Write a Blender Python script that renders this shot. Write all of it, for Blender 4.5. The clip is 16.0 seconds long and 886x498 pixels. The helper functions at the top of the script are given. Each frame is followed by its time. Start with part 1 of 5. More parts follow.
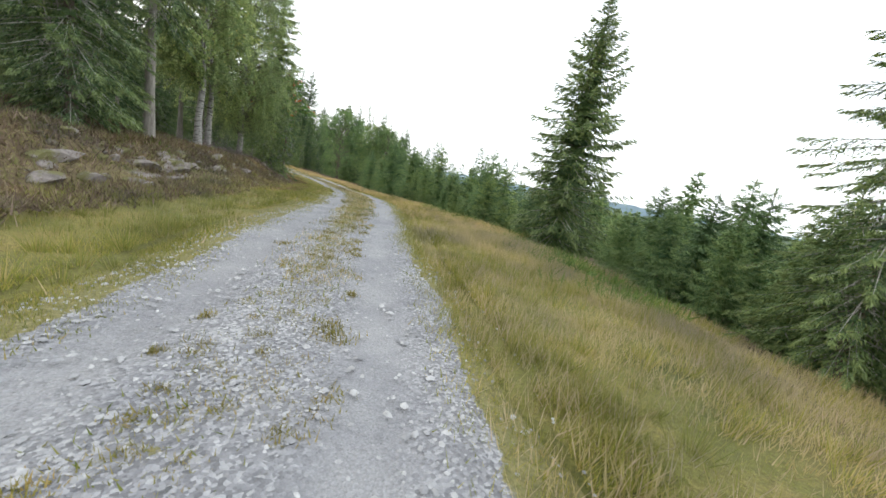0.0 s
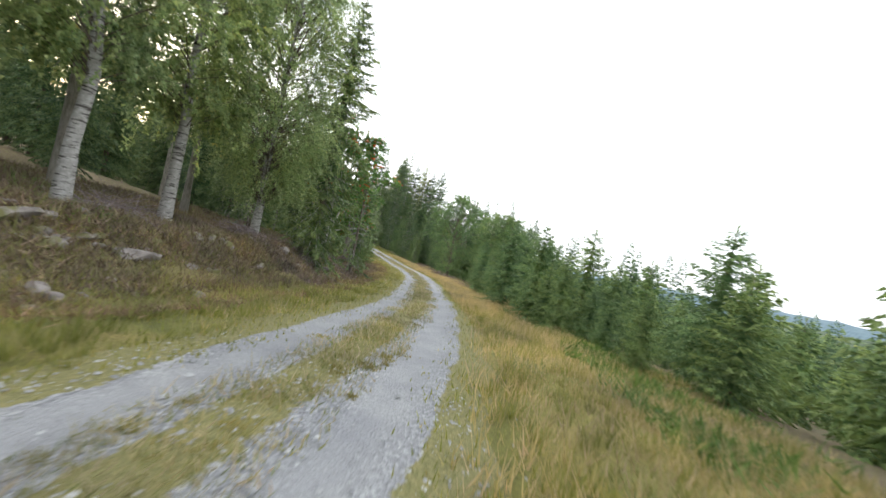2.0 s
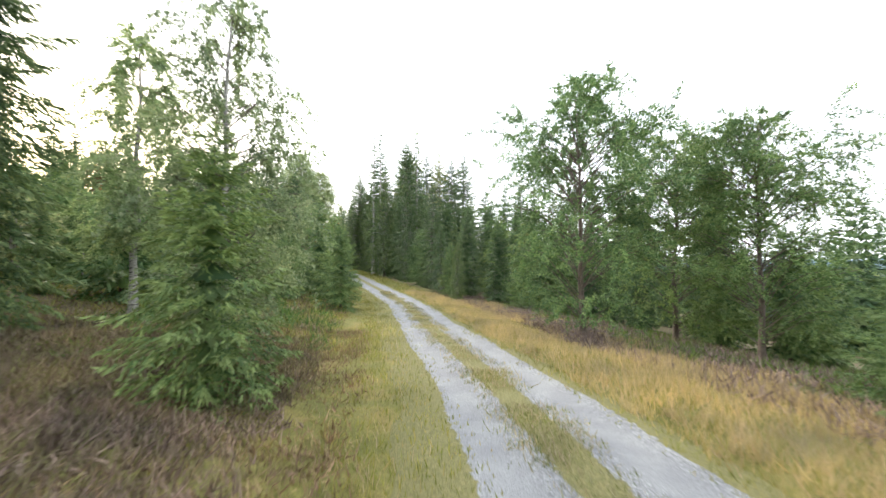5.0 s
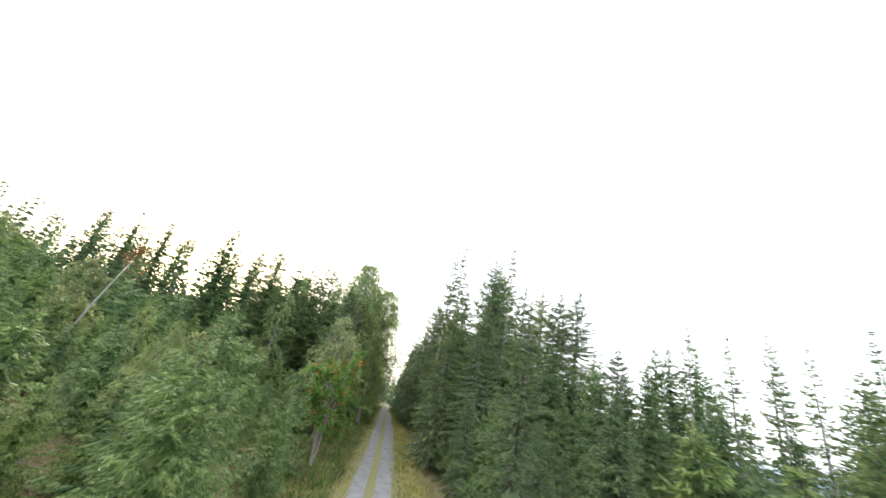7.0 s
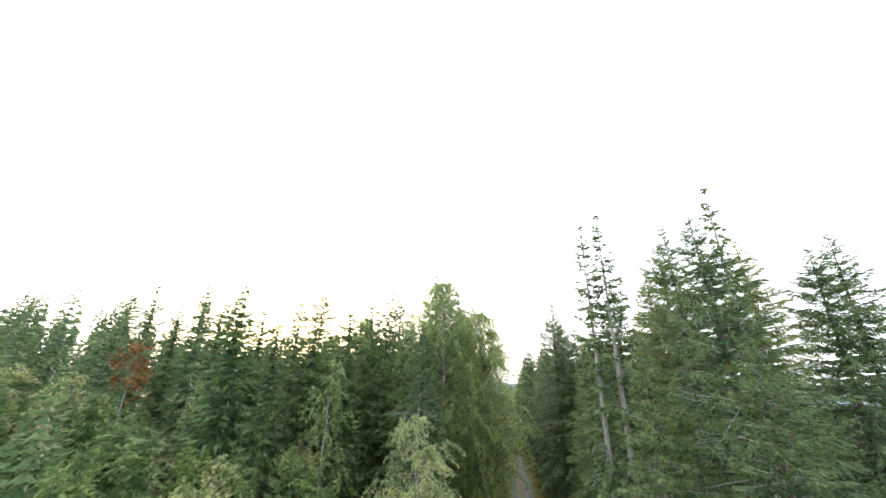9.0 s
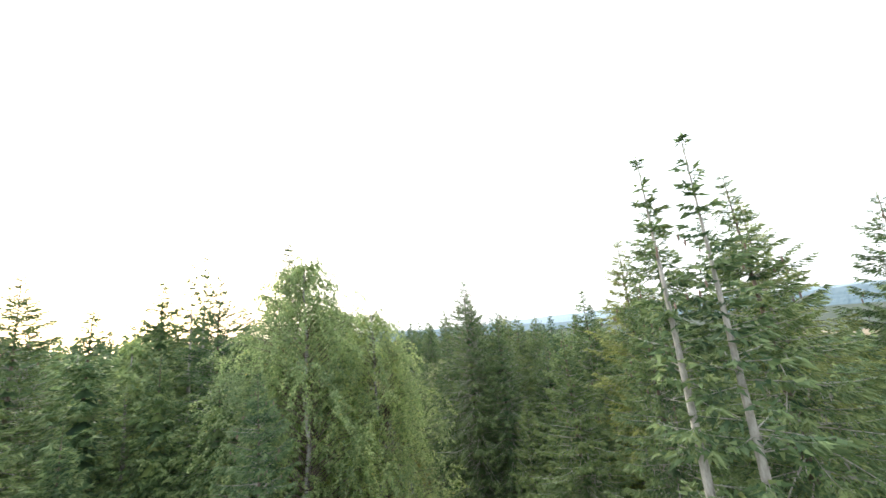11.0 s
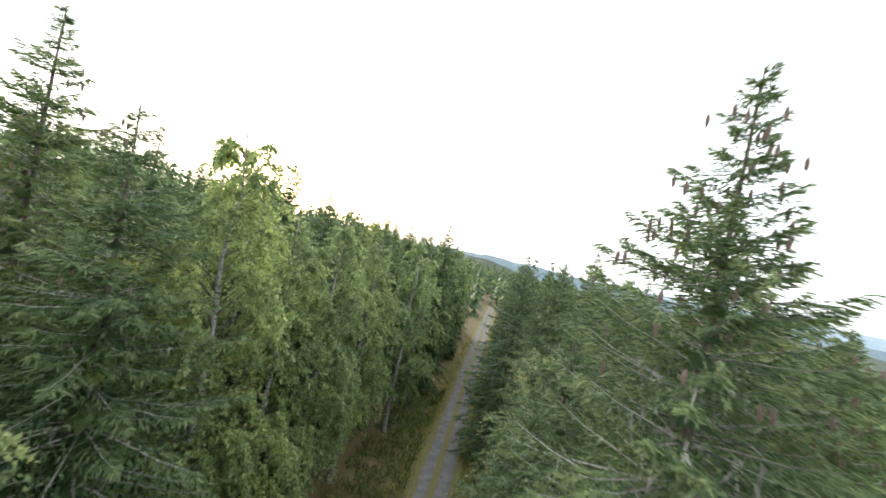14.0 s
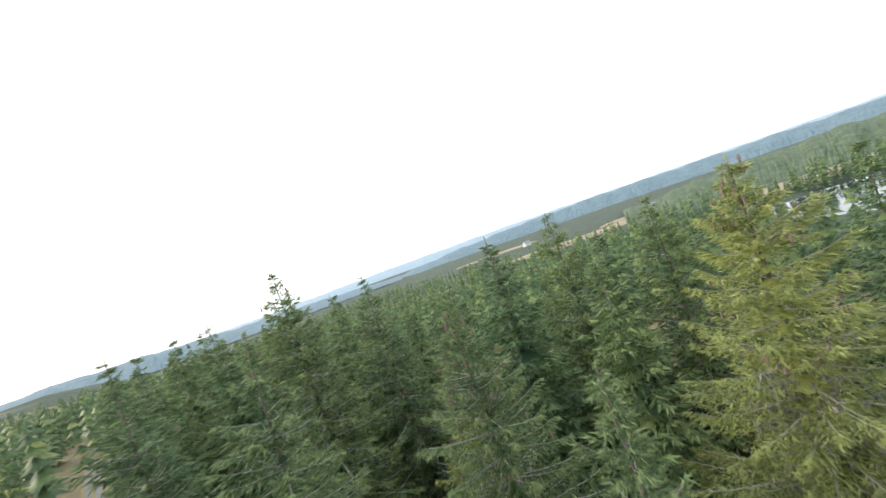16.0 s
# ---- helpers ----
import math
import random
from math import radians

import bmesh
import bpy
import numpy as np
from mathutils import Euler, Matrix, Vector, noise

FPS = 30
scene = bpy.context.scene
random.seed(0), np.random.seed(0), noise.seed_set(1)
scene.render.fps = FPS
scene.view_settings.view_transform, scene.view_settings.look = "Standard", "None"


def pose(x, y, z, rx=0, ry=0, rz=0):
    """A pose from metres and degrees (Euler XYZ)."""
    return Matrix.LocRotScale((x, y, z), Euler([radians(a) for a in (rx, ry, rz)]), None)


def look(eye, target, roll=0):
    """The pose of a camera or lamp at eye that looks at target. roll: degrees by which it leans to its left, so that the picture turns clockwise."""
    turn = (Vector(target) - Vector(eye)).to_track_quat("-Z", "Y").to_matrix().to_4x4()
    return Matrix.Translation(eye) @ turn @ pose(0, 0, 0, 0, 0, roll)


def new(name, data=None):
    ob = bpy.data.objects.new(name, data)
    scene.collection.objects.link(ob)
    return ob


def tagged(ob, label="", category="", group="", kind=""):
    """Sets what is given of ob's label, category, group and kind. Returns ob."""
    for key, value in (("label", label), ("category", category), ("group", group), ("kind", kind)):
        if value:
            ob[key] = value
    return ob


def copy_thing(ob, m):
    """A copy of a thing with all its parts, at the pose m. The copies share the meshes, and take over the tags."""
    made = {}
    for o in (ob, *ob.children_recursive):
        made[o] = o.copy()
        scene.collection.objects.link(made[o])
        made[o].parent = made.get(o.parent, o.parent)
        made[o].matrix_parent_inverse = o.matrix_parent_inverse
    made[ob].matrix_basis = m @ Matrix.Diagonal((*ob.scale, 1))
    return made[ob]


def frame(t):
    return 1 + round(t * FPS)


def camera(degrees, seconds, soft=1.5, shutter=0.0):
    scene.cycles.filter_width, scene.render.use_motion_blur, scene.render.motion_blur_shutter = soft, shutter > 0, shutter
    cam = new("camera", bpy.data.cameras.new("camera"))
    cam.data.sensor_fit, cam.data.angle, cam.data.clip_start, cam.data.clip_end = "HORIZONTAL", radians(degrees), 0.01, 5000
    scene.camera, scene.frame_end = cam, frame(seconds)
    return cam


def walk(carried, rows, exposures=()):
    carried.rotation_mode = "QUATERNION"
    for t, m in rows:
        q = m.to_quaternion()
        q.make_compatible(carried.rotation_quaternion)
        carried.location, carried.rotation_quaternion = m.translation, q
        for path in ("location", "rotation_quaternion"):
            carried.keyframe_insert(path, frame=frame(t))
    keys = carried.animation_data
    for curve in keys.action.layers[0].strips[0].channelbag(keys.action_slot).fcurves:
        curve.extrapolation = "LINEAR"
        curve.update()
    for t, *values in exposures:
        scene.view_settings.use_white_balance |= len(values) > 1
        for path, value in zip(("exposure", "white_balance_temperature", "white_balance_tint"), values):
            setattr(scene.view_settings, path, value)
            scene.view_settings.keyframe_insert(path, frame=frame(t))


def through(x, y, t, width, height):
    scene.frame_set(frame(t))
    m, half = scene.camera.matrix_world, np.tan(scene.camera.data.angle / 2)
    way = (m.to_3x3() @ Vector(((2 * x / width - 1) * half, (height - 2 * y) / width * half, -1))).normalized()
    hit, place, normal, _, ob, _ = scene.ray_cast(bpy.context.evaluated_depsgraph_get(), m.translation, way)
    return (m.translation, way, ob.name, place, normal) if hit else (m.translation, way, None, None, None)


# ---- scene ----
LENS = 101.0
cam = camera(LENS, 16.0, 1.5, 0.15)
PATH = [
    (0.0, pose(0.0, 0.0, 1.4, 78.66, -10.39, 2.07)),
    (0.5, pose(-0.24, -0.03, 1.22, 81.43, -2.45, 0.48)),
    (1.0, pose(-0.35, 3.21, 0.8, 87.31, -2.3, 5.21)),
    (1.5, pose(-0.75, 8.51, 1.03, 91.87, -7.29, 13.2)),
    (2.0, pose(-1.67, 13.92, 1.27, 89.92, -11.61, 22.19)),
    (2.5, pose(-3.38, 19.02, 1.11, 88.17, -12.63, 29.91)),
    (3.0, pose(-5.9, 23.94, 0.94, 88.36, -7.35, 30.67)),
    (3.5, pose(-8.7, 28.64, 0.86, 90.37, -1.43, 29.2)),
    (3.7, pose(-9.82, 30.52, 0.83, 91.15, 0.85, 28.29)),
    (5.8, pose(-22.2, 51.2, 0.46, 97.22, -1.69, 24.87)),
    (6.0, pose(-23.06, 53.13, 0.69, 102.11, -2.35, 25.29)),
    (6.5, pose(-25.3, 58.16, 2.39, 111.78, -6.09, 29.36)),
    (7.0, pose(-27.73, 62.53, 4.67, 113.17, -11.03, 38.69)),
    (7.5, pose(-30.88, 66.49, 6.84, 111.84, -13.6, 49.41)),
    (8.0, pose(-34.77, 69.79, 8.84, 111.04, -11.62, 56.04)),
    (8.5, pose(-39.17, 72.55, 10.84, 110.49, -5.91, 57.28)),
    (9.0, pose(-43.72, 75.12, 12.77, 110.81, -0.48, 55.07)),
    (9.5, pose(-48.1, 77.84, 14.85, 110.82, 2.87, 50.6)),
    (9.7, pose(-49.85, 78.92, 15.68, 110.82, 4.22, 48.83)),
    (11.8, pose(-63.07, 91.05, 21.28, 94.98, 3.21, 27.21)),
    (12.0, pose(-63.99, 92.97, 21.46, 92.80, 1.57, 27.67)),
    (12.5, pose(-66.36, 97.68, 21.47, 87.71, -1.79, 29.27)),
    (13.0, pose(-68.95, 102.57, 21.13, 84.64, -6.25, 35.26)),
    (13.5, pose(-71.86, 107.17, 20.49, 85.69, -13.1, 48.55)),
    (14.0, pose(-75.7, 111.01, 20.17, 90.15, -11.93, 56.7)),
    (14.5, pose(-80.24, 114.13, 20.51, 93.33, 1.64, 49.98)),
    (15.0, pose(-84.58, 117.25, 20.84, 92.62, 15.11, 33.46)),
    (15.5, pose(-87.88, 121.32, 20.98, 92.18, 20.92, 13.85)),
    (16.0, pose(-89.65, 126.27, 21.17, 90.51, 19.72, 0.59)),
]
walk(cam, PATH, [(0.0, 0.95), (1.5, 1.02), (2.5, 1.08), (3.5, 1.35), (9.5, 1.35), (12.5, 1.35), (13.5, 1.15), (16.0, 0.98)])


# ---- light ----
world = bpy.data.worlds.new("sky")
scene.world = world
world.use_nodes = True
wn, wl = world.node_tree.nodes, world.node_tree.links
wn.clear()
sky = wn.new("ShaderNodeTexSky")
sky.sky_type = "NISHITA"
sky.sun_disc = False
sky.sun_elevation = radians(9)
sky.sun_rotation = radians(-75)
sky.air_density, sky.dust_density, sky.ozone_density = 1.0, 4.0, 1.0
cloud = wn.new("ShaderNodeMix")
cloud.data_type = "RGBA"
cloud.inputs[0].default_value = 0.62
cloud.inputs[7].default_value = (11.0, 11.6, 12.2, 1)
back = wn.new("ShaderNodeBackground")
back.inputs[1].default_value = 0.12
wout = wn.new("ShaderNodeOutputWorld")
wl.new(sky.outputs[0], cloud.inputs[6])
wl.new(cloud.outputs[2], back.inputs[0])
wl.new(back.outputs[0], wout.inputs[0])

sun = new("sun", bpy.data.lights.new("sun", "SUN"))
sun.data.energy, sun.data.angle, sun.data.color = 1.2, radians(14), (1.0, 0.9, 0.76)
sun.matrix_world = look((-96.6, 25.9, 42), (0, 0, 0))


# ---- materials ----
def nodes_of(name):
    m = bpy.data.materials.new(name)
    m.use_nodes = True
    n = m.node_tree.nodes
    return m, n, m.node_tree.links, n["Principled BSDF"]


def ramp(n, l, fac, stops):
    r = n.new("ShaderNodeValToRGB")
    while len(r.color_ramp.elements) < len(stops):
        r.color_ramp.elements.new(0.5)
    for e, (p, c) in zip(r.color_ramp.elements, stops):
        e.position, e.color = p, (*c, 1)
    l.new(fac, r.inputs[0])
    return r.outputs[0]


def noise_of(n, l, scale, detail=4, rough=0.6, vec=None):
    t = n.new("ShaderNodeTexNoise")
    t.inputs["Scale"].default_value, t.inputs["Detail"].default_value, t.inputs["Roughness"].default_value = scale, detail, rough
    if vec is None:
        g = n.new("ShaderNodeNewGeometry")
        vec = g.outputs["Position"]
    l.new(vec, t.inputs["Vector"])
    return t.outputs["Fac"]


def mix(n, l, fac, a, b, mode="MIX"):
    m = n.new("ShaderNodeMix")
    m.data_type, m.blend_type = "RGBA", mode
    if isinstance(fac, float):
        m.inputs[0].default_value = fac
    else:
        l.new(fac, m.inputs[0])
    for sock, v in ((m.inputs[6], a), (m.inputs[7], b)):
        if isinstance(v, tuple):
            sock.default_value = (*v, 1)
        else:
            l.new(v, sock)
    return m.outputs[2]


def bump(n, l, p, height, strength, distance):
    b = n.new("ShaderNodeBump")
    b.inputs["Strength"].default_value, b.inputs["Distance"].default_value = strength, distance
    l.new(height, b.inputs["Height"])
    l.new(b.outputs[0], p.inputs["Normal"])


def foliage(name, stops, through=0.35, rough=0.55, tips=None):
    """Leaves or needles: each piece and each tree has a tone of its own; part of the light passes through."""
    m, n, l, p = nodes_of(name)
    g, o = n.new("ShaderNodeNewGeometry"), n.new("ShaderNodeObjectInfo")
    col = ramp(n, l, g.outputs["Random Per Island"], stops)
    patch = noise_of(n, l, 0.55, 2)
    dark = ramp(n, l, patch, [(0.3, (0.62, 0.66, 0.7)), (0.7, (1.25, 1.2, 1.0))])
    col = mix(n, l, 1.0, col, dark, "MULTIPLY")
    if tips:
        a = n.new("ShaderNodeAttribute")
        a.attribute_name = "shoot"
        col = mix(n, l, ramp(n, l, a.outputs["Fac"], [(0.35, (0, 0, 0)), (1.0, (1, 1, 1))]), col, mix(n, l, 0.55, col, tips))
    tree = ramp(n, l, o.outputs["Random"], [(0.0, (0.8, 0.88, 0.94)), (0.5, (1.0, 1.0, 1.0)), (1.0, (1.14, 1.08, 0.94))])
    col = mix(n, l, 1.0, col, tree, "MULTIPLY")
    l.new(col, p.inputs["Base Color"])
    p.inputs["Roughness"].default_value = rough
    p.inputs["Specular IOR Level"].default_value = 0.25
    t, s = n.new("ShaderNodeBsdfTranslucent"), n.new("ShaderNodeMixShader")
    s.inputs[0].default_value = through
    l.new(col, t.inputs[0])
    l.new(p.outputs[0], s.inputs[1])
    l.new(t.outputs[0], s.inputs[2])
    l.new(s.outputs[0], n["Material Output"].inputs[0])
    return m


def bark(name, dark, light, scale=(6, 6, 1.5), spots=None):
    m, n, l, p = nodes_of(name)
    tc, mp = n.new("ShaderNodeTexCoord"), n.new("ShaderNodeMapping")
    mp.inputs["Scale"].default_value = scale
    l.new(tc.outputs["Object"], mp.inputs[0])
    f = noise_of(n, l, 2.0, 6, 0.7, mp.outputs[0])
    col = ramp(n, l, f, [(0.3, dark), (0.65, light)])
    if spots:
        sp = n.new("ShaderNodeMapping")
        sp.inputs["Scale"].default_value = (1.5, 1.5, 9)
        l.new(tc.outputs["Object"], sp.inputs[0])
        f2 = noise_of(n, l, 1.6, 3, 0.6, sp.outputs[0])
        mask = ramp(n, l, f2, [(0.56, (0, 0, 0)), (0.62, (1, 1, 1))])
        col = mix(n, l, mask, col, spots)
    l.new(col, p.inputs["Base Color"])
    p.inputs["Roughness"].default_value = 0.9
    bump(n, l, p, f, 0.6, 0.03)
    return m


SPRUCE = foliage("spruce_needles", [(0.0, (0.058, 0.105, 0.056)), (0.5, (0.112, 0.182, 0.088)), (0.85, (0.175, 0.25, 0.108)), (1.0, (0.24, 0.285, 0.125))], 0.26, tips=(0.3, 0.37, 0.16))
YOUNG = foliage("young_spruce_needles", [(0.0, (0.08, 0.15, 0.065)), (0.5, (0.16, 0.25, 0.1)), (1.0, (0.26, 0.34, 0.145))], 0.3, tips=(0.3, 0.38, 0.15))
MOSSY = foliage("yellowish_spruce_needles", [(0.0, (0.16, 0.21, 0.085)), (0.5, (0.29, 0.34, 0.135)), (1.0, (0.43, 0.46, 0.19))], 0.3, tips=(0.39, 0.43, 0.17))
BIRCH = foliage("birch_leaves", [(0.0, (0.2, 0.28, 0.14)), (0.5, (0.34, 0.44, 0.21)), (0.97, (0.47, 0.54, 0.28)), (1.0, (0.56, 0.5, 0.18))], 0.58)
PALE = foliage("pale_birch_leaves", [(0.0, (0.2, 0.26, 0.13)), (0.5, (0.34, 0.4, 0.22)), (1.0, (0.5, 0.52, 0.3))], 0.5)
ROWAN = foliage("rowan_leaves", [(0.0, (0.09, 0.19, 0.055)), (0.5, (0.16, 0.3, 0.09)), (0.95, (0.25, 0.39, 0.12)), (1.0, (0.5, 0.25, 0.07))], 0.45)
WILLOW = foliage("willow_leaves", [(0.0, (0.11, 0.19, 0.075)), (0.5, (0.2, 0.3, 0.12)), (1.0, (0.33, 0.42, 0.18))], 0.45)
AUTUMN = foliage("autumn_leaves", [(0.0, (0.17, 0.09, 0.05)), (0.5, (0.28, 0.155, 0.075)), (1.0, (0.4, 0.25, 0.1))], 0.35)
BERRY = foliage("red_berries", [(0.0, (0.45, 0.03, 0.015)), (1.0, (0.7, 0.12, 0.03))], 0.05, 0.35)
GRASS = foliage("verge_grass", [(0.0, (0.155, 0.19, 0.045)), (0.45, (0.27, 0.285, 0.075)), (0.8, (0.37, 0.34, 0.12)), (1.0, (0.46, 0.38, 0.22))], 0.45, 0.7)
DRY_HEATH = foliage("withered_heather", [(0.0, (0.13, 0.095, 0.09)), (0.5, (0.23, 0.175, 0.17)), (1.0, (0.36, 0.28, 0.27))], 0.15, 0.8)
STRAW = foliage("dry_grass", [(0.0, (0.4, 0.33, 0.17)), (0.5, (0.54, 0.44, 0.25)), (1.0, (0.62, 0.47, 0.37))], 0.4, 0.7)
HEATHER = foliage("heather", [(0.0, (0.15, 0.1, 0.07)), (0.45, (0.28, 0.19, 0.14)), (0.7, (0.24, 0.23, 0.075)), (1.0, (0.42, 0.285, 0.23))], 0.15, 0.8)
MOSS = foliage("yellow_moss", [(0.0, (0.2, 0.19, 0.05)), (0.5, (0.34, 0.29, 0.09)), (1.0, (0.44, 0.32, 0.14))], 0.3, 0.8)
FERN = foliage("fern_leaves", [(0.0, (0.075, 0.145, 0.035)), (1.0, (0.18, 0.27, 0.075))], 0.35, 0.6)
BARK_SPRUCE = bark("spruce_bark", (0.06, 0.045, 0.036), (0.2, 0.16, 0.13))
BARK_BIRCH = bark("birch_bark", (0.2, 0.185, 0.17), (0.42, 0.4, 0.375), (3, 3, 4), (0.06, 0.052, 0.045))
BARK_GREY = bark("rowan_bark", (0.14, 0.12, 0.1), (0.36, 0.33, 0.29))
PALE_BARK = bark("pale_rowan_bark", (0.3, 0.28, 0.25), (0.6, 0.57, 0.53))
TWIG_GREY = bark("lichen_twigs", (0.2, 0.185, 0.165), (0.46, 0.44, 0.4))
CONE = bark("cone_scales", (0.14, 0.1, 0.08), (0.28, 0.2, 0.165), (30, 30, 30))
DEADWOOD = bark("dead_wood", (0.13, 0.1, 0.1), (0.3, 0.245, 0.24))


def ground_material():
    m, n, l, p = nodes_of("forest_floor")
    big, mid, fine = noise_of(n, l, 0.09, 3), noise_of(n, l, 0.8, 5), noise_of(n, l, 9.0, 6, 0.7)
    grass = ramp(n, l, mid, [(0.3, (0.1, 0.11, 0.025)), (0.5, (0.2, 0.185, 0.05)), (0.72, (0.31, 0.235, 0.09))])
    moss = ramp(n, l, fine, [(0.3, (0.1, 0.078, 0.045)), (0.5, (0.19, 0.14, 0.09)), (0.62, (0.21, 0.2, 0.065)), (0.78, (0.28, 0.23, 0.1))])
    a = n.new("ShaderNodeAttribute")
    a.attribute_name = "verge"
    col = mix(n, l, a.outputs["Fac"], moss, grass)
    woods = n.new("ShaderNodeAttribute")
    woods.attribute_name = "woods"
    canopy = ramp(n, l, noise_of(n, l, 0.05, 6, 0.75), [(0.3, (0.022, 0.038, 0.026)), (0.7, (0.055, 0.08, 0.05))])
    col = mix(n, l, woods.outputs["Fac"], col, canopy)
    tone = ramp(n, l, big, [(0.35, (0.8, 0.85, 0.8)), (0.65, (1.15, 1.1, 1.0))])
    col = mix(n, l, 1.0, col, tone, "MULTIPLY")
    grain = ramp(n, l, noise_of(n, l, 28.0, 5, 0.75), [(0.3, (0.45, 0.45, 0.45)), (0.7, (1.45, 1.45, 1.45))])
    l.new(mix(n, l, 1.0, col, grain, "MULTIPLY"), p.inputs["Base Color"])
    p.inputs["Roughness"].default_value = 0.95
    bump(n, l, p, fine, 0.8, 0.08)
    return m


def gravel_material():
    m, n, l, p = nodes_of("gravel")
    g = n.new("ShaderNodeNewGeometry")
    cells = []
    for scale in (42, 90):
        v = n.new("ShaderNodeTexVoronoi")
        v.inputs["Scale"].default_value = scale
        l.new(g.outputs["Position"], v.inputs["Vector"])
        cells.append(v)
    stones = ramp(n, l, cells[0].outputs["Color"], [(0.0, (0.12, 0.12, 0.125)), (0.55, (0.28, 0.28, 0.29)), (1.0, (0.52, 0.52, 0.525))])
    smooth = ramp(n, l, cells[1].outputs["Color"], [(0.0, (0.23, 0.23, 0.237)), (1.0, (0.37, 0.37, 0.378))])
    wear, green = n.new("ShaderNodeAttribute"), n.new("ShaderNodeAttribute")
    wear.attribute_name, green.attribute_name = "wear", "green"
    patch, fine = noise_of(n, l, 1.2, 4), noise_of(n, l, 7.0, 5, 0.7)
    col = mix(n, l, wear.outputs["Fac"], stones, smooth)
    tone = ramp(n, l, patch, [(0.3, (0.8, 0.8, 0.82)), (0.7, (1.14, 1.13, 1.1))])
    col = mix(n, l, 1.0, col, tone, "MULTIPLY")
    # darker brown-grey for the upper stretch of road
    upper_brown = n.new("ShaderNodeAttribute")
    upper_brown.attribute_name = "upper_brown"
    col = mix(n, l, upper_brown.outputs["Fac"], col, ramp(n, l, patch, [(0.3, (0.1, 0.085, 0.078)), (0.7, (0.2, 0.175, 0.165))]))
    turf = ramp(n, l, noise_of(n, l, 22.0, 5, 0.75), [(0.3, (0.1, 0.1, 0.035)), (0.5, (0.2, 0.185, 0.07)), (0.7, (0.32, 0.265, 0.12))])
    add = n.new("ShaderNodeMath")
    add.operation = "ADD"
    l.new(green.outputs["Fac"], add.inputs[0])
    l.new(fine, add.inputs[1])
    l.new(mix(n, l, ramp(n, l, add.outputs[0], [(0.93, (0, 0, 0)), (1.14, (1, 1, 1))]), col, turf), p.inputs["Base Color"])
    p.inputs["Roughness"].default_value = 0.9
    bump(n, l, p, cells[0].outputs["Distance"], 0.85, 0.02)
    return m


def stone_material(name, lo, hi, lichen):
    m, n, l, p = nodes_of(name)
    o = n.new("ShaderNodeObjectInfo")
    g = n.new("ShaderNodeNewGeometry")
    f, c = noise_of(n, l, 5.0, 7, 0.7), noise_of(n, l, 2.0, 4)
    col = ramp(n, l, f, [(0.3, lo), (0.7, hi)])
    col = mix(n, l, ramp(n, l, c, [(0.48, (0, 0, 0)), (0.58, (1, 1, 1))]), col, lichen)
    tone = ramp(n, l, g.outputs["Random Per Island"], [(0, (0.7, 0.7, 0.72)), (1, (1.3, 1.28, 1.25))])
    l.new(mix(n, l, 1.0, col, tone, "MULTIPLY"), p.inputs["Base Color"])
    p.inputs["Roughness"].default_value = 0.9
    bump(n, l, p, f, 0.6, 0.05)
    return m


GROUND, GRAVEL = ground_material(), gravel_material()
ROCK = stone_material("bank_rock", (0.085, 0.073, 0.066), (0.27, 0.24, 0.225), (0.12, 0.115, 0.045))
PEBBLE = stone_material("road_stone", (0.24, 0.24, 0.245), (0.52, 0.52, 0.52), (0.3, 0.3, 0.3))


# ---- plan: the road's line, and the lie of the land ----
LINE = [(-0.4, -40, 0.4), (-0.9, -12, 0.0), (-1.0, -3, -0.1), (-1.3, 2.5, -0.2), (-2.3, 7.3, -0.25), (-3.2, 12.5, -0.35), (-4.8, 19, -0.55), (-7.3, 26.4, -1.0),
        (-10.2, 32.8, -1.4), (-14.8, 42.4, -1.8), (-19.6, 50.0, -2.0), (-25.6, 58.0, -2.25), (-33.2, 67.7, -2.3), (-46, 80, -1.6), (-60, 93.4, -0.9),
        (-89, 120.7, 0.0), (-126, 155, 0.0), (-178, 204, -1.0), (-300, 318, -3.0), (-500, 505, -5.0)]


def spline(pts, step):
    p = np.array(pts, float)
    out = []
    for i in range(len(p) - 1):
        a, b, c, d = p[max(i - 1, 0)], p[i], p[i + 1], p[min(i + 2, len(p) - 1)]
        ln = np.linalg.norm((c - b)[:2])
        m0 = (c - a) * ln / max(np.linalg.norm((c - a)[:2]), 1e-6)
        m1 = (d - b) * ln / max(np.linalg.norm((d - b)[:2]), 1e-6)
        for t in np.linspace(0, 1, max(2, round(ln / step)), endpoint=False):
            h = (2 * t**3 - 3 * t**2 + 1, t**3 - 2 * t**2 + t, -2 * t**3 + 3 * t**2, t**3 - t**2)
            out.append(h[0] * b + h[1] * m0 + h[2] * c + h[3] * m1)
    return np.array(out)


ROAD = spline(LINE, 0.5)
ROAD_S = np.r_[0, np.cumsum(np.linalg.norm(np.diff(ROAD[:, :2], axis=0), axis=1))]
ROAD_S -= ROAD_S[np.argmin(np.abs(ROAD[:, 1]))]
TAN = np.gradient(ROAD[:, :2], axis=0)
TAN /= np.linalg.norm(TAN, axis=1)[:, None]
LEFT = np.stack([-TAN[:, 1], TAN[:, 0]], 1)


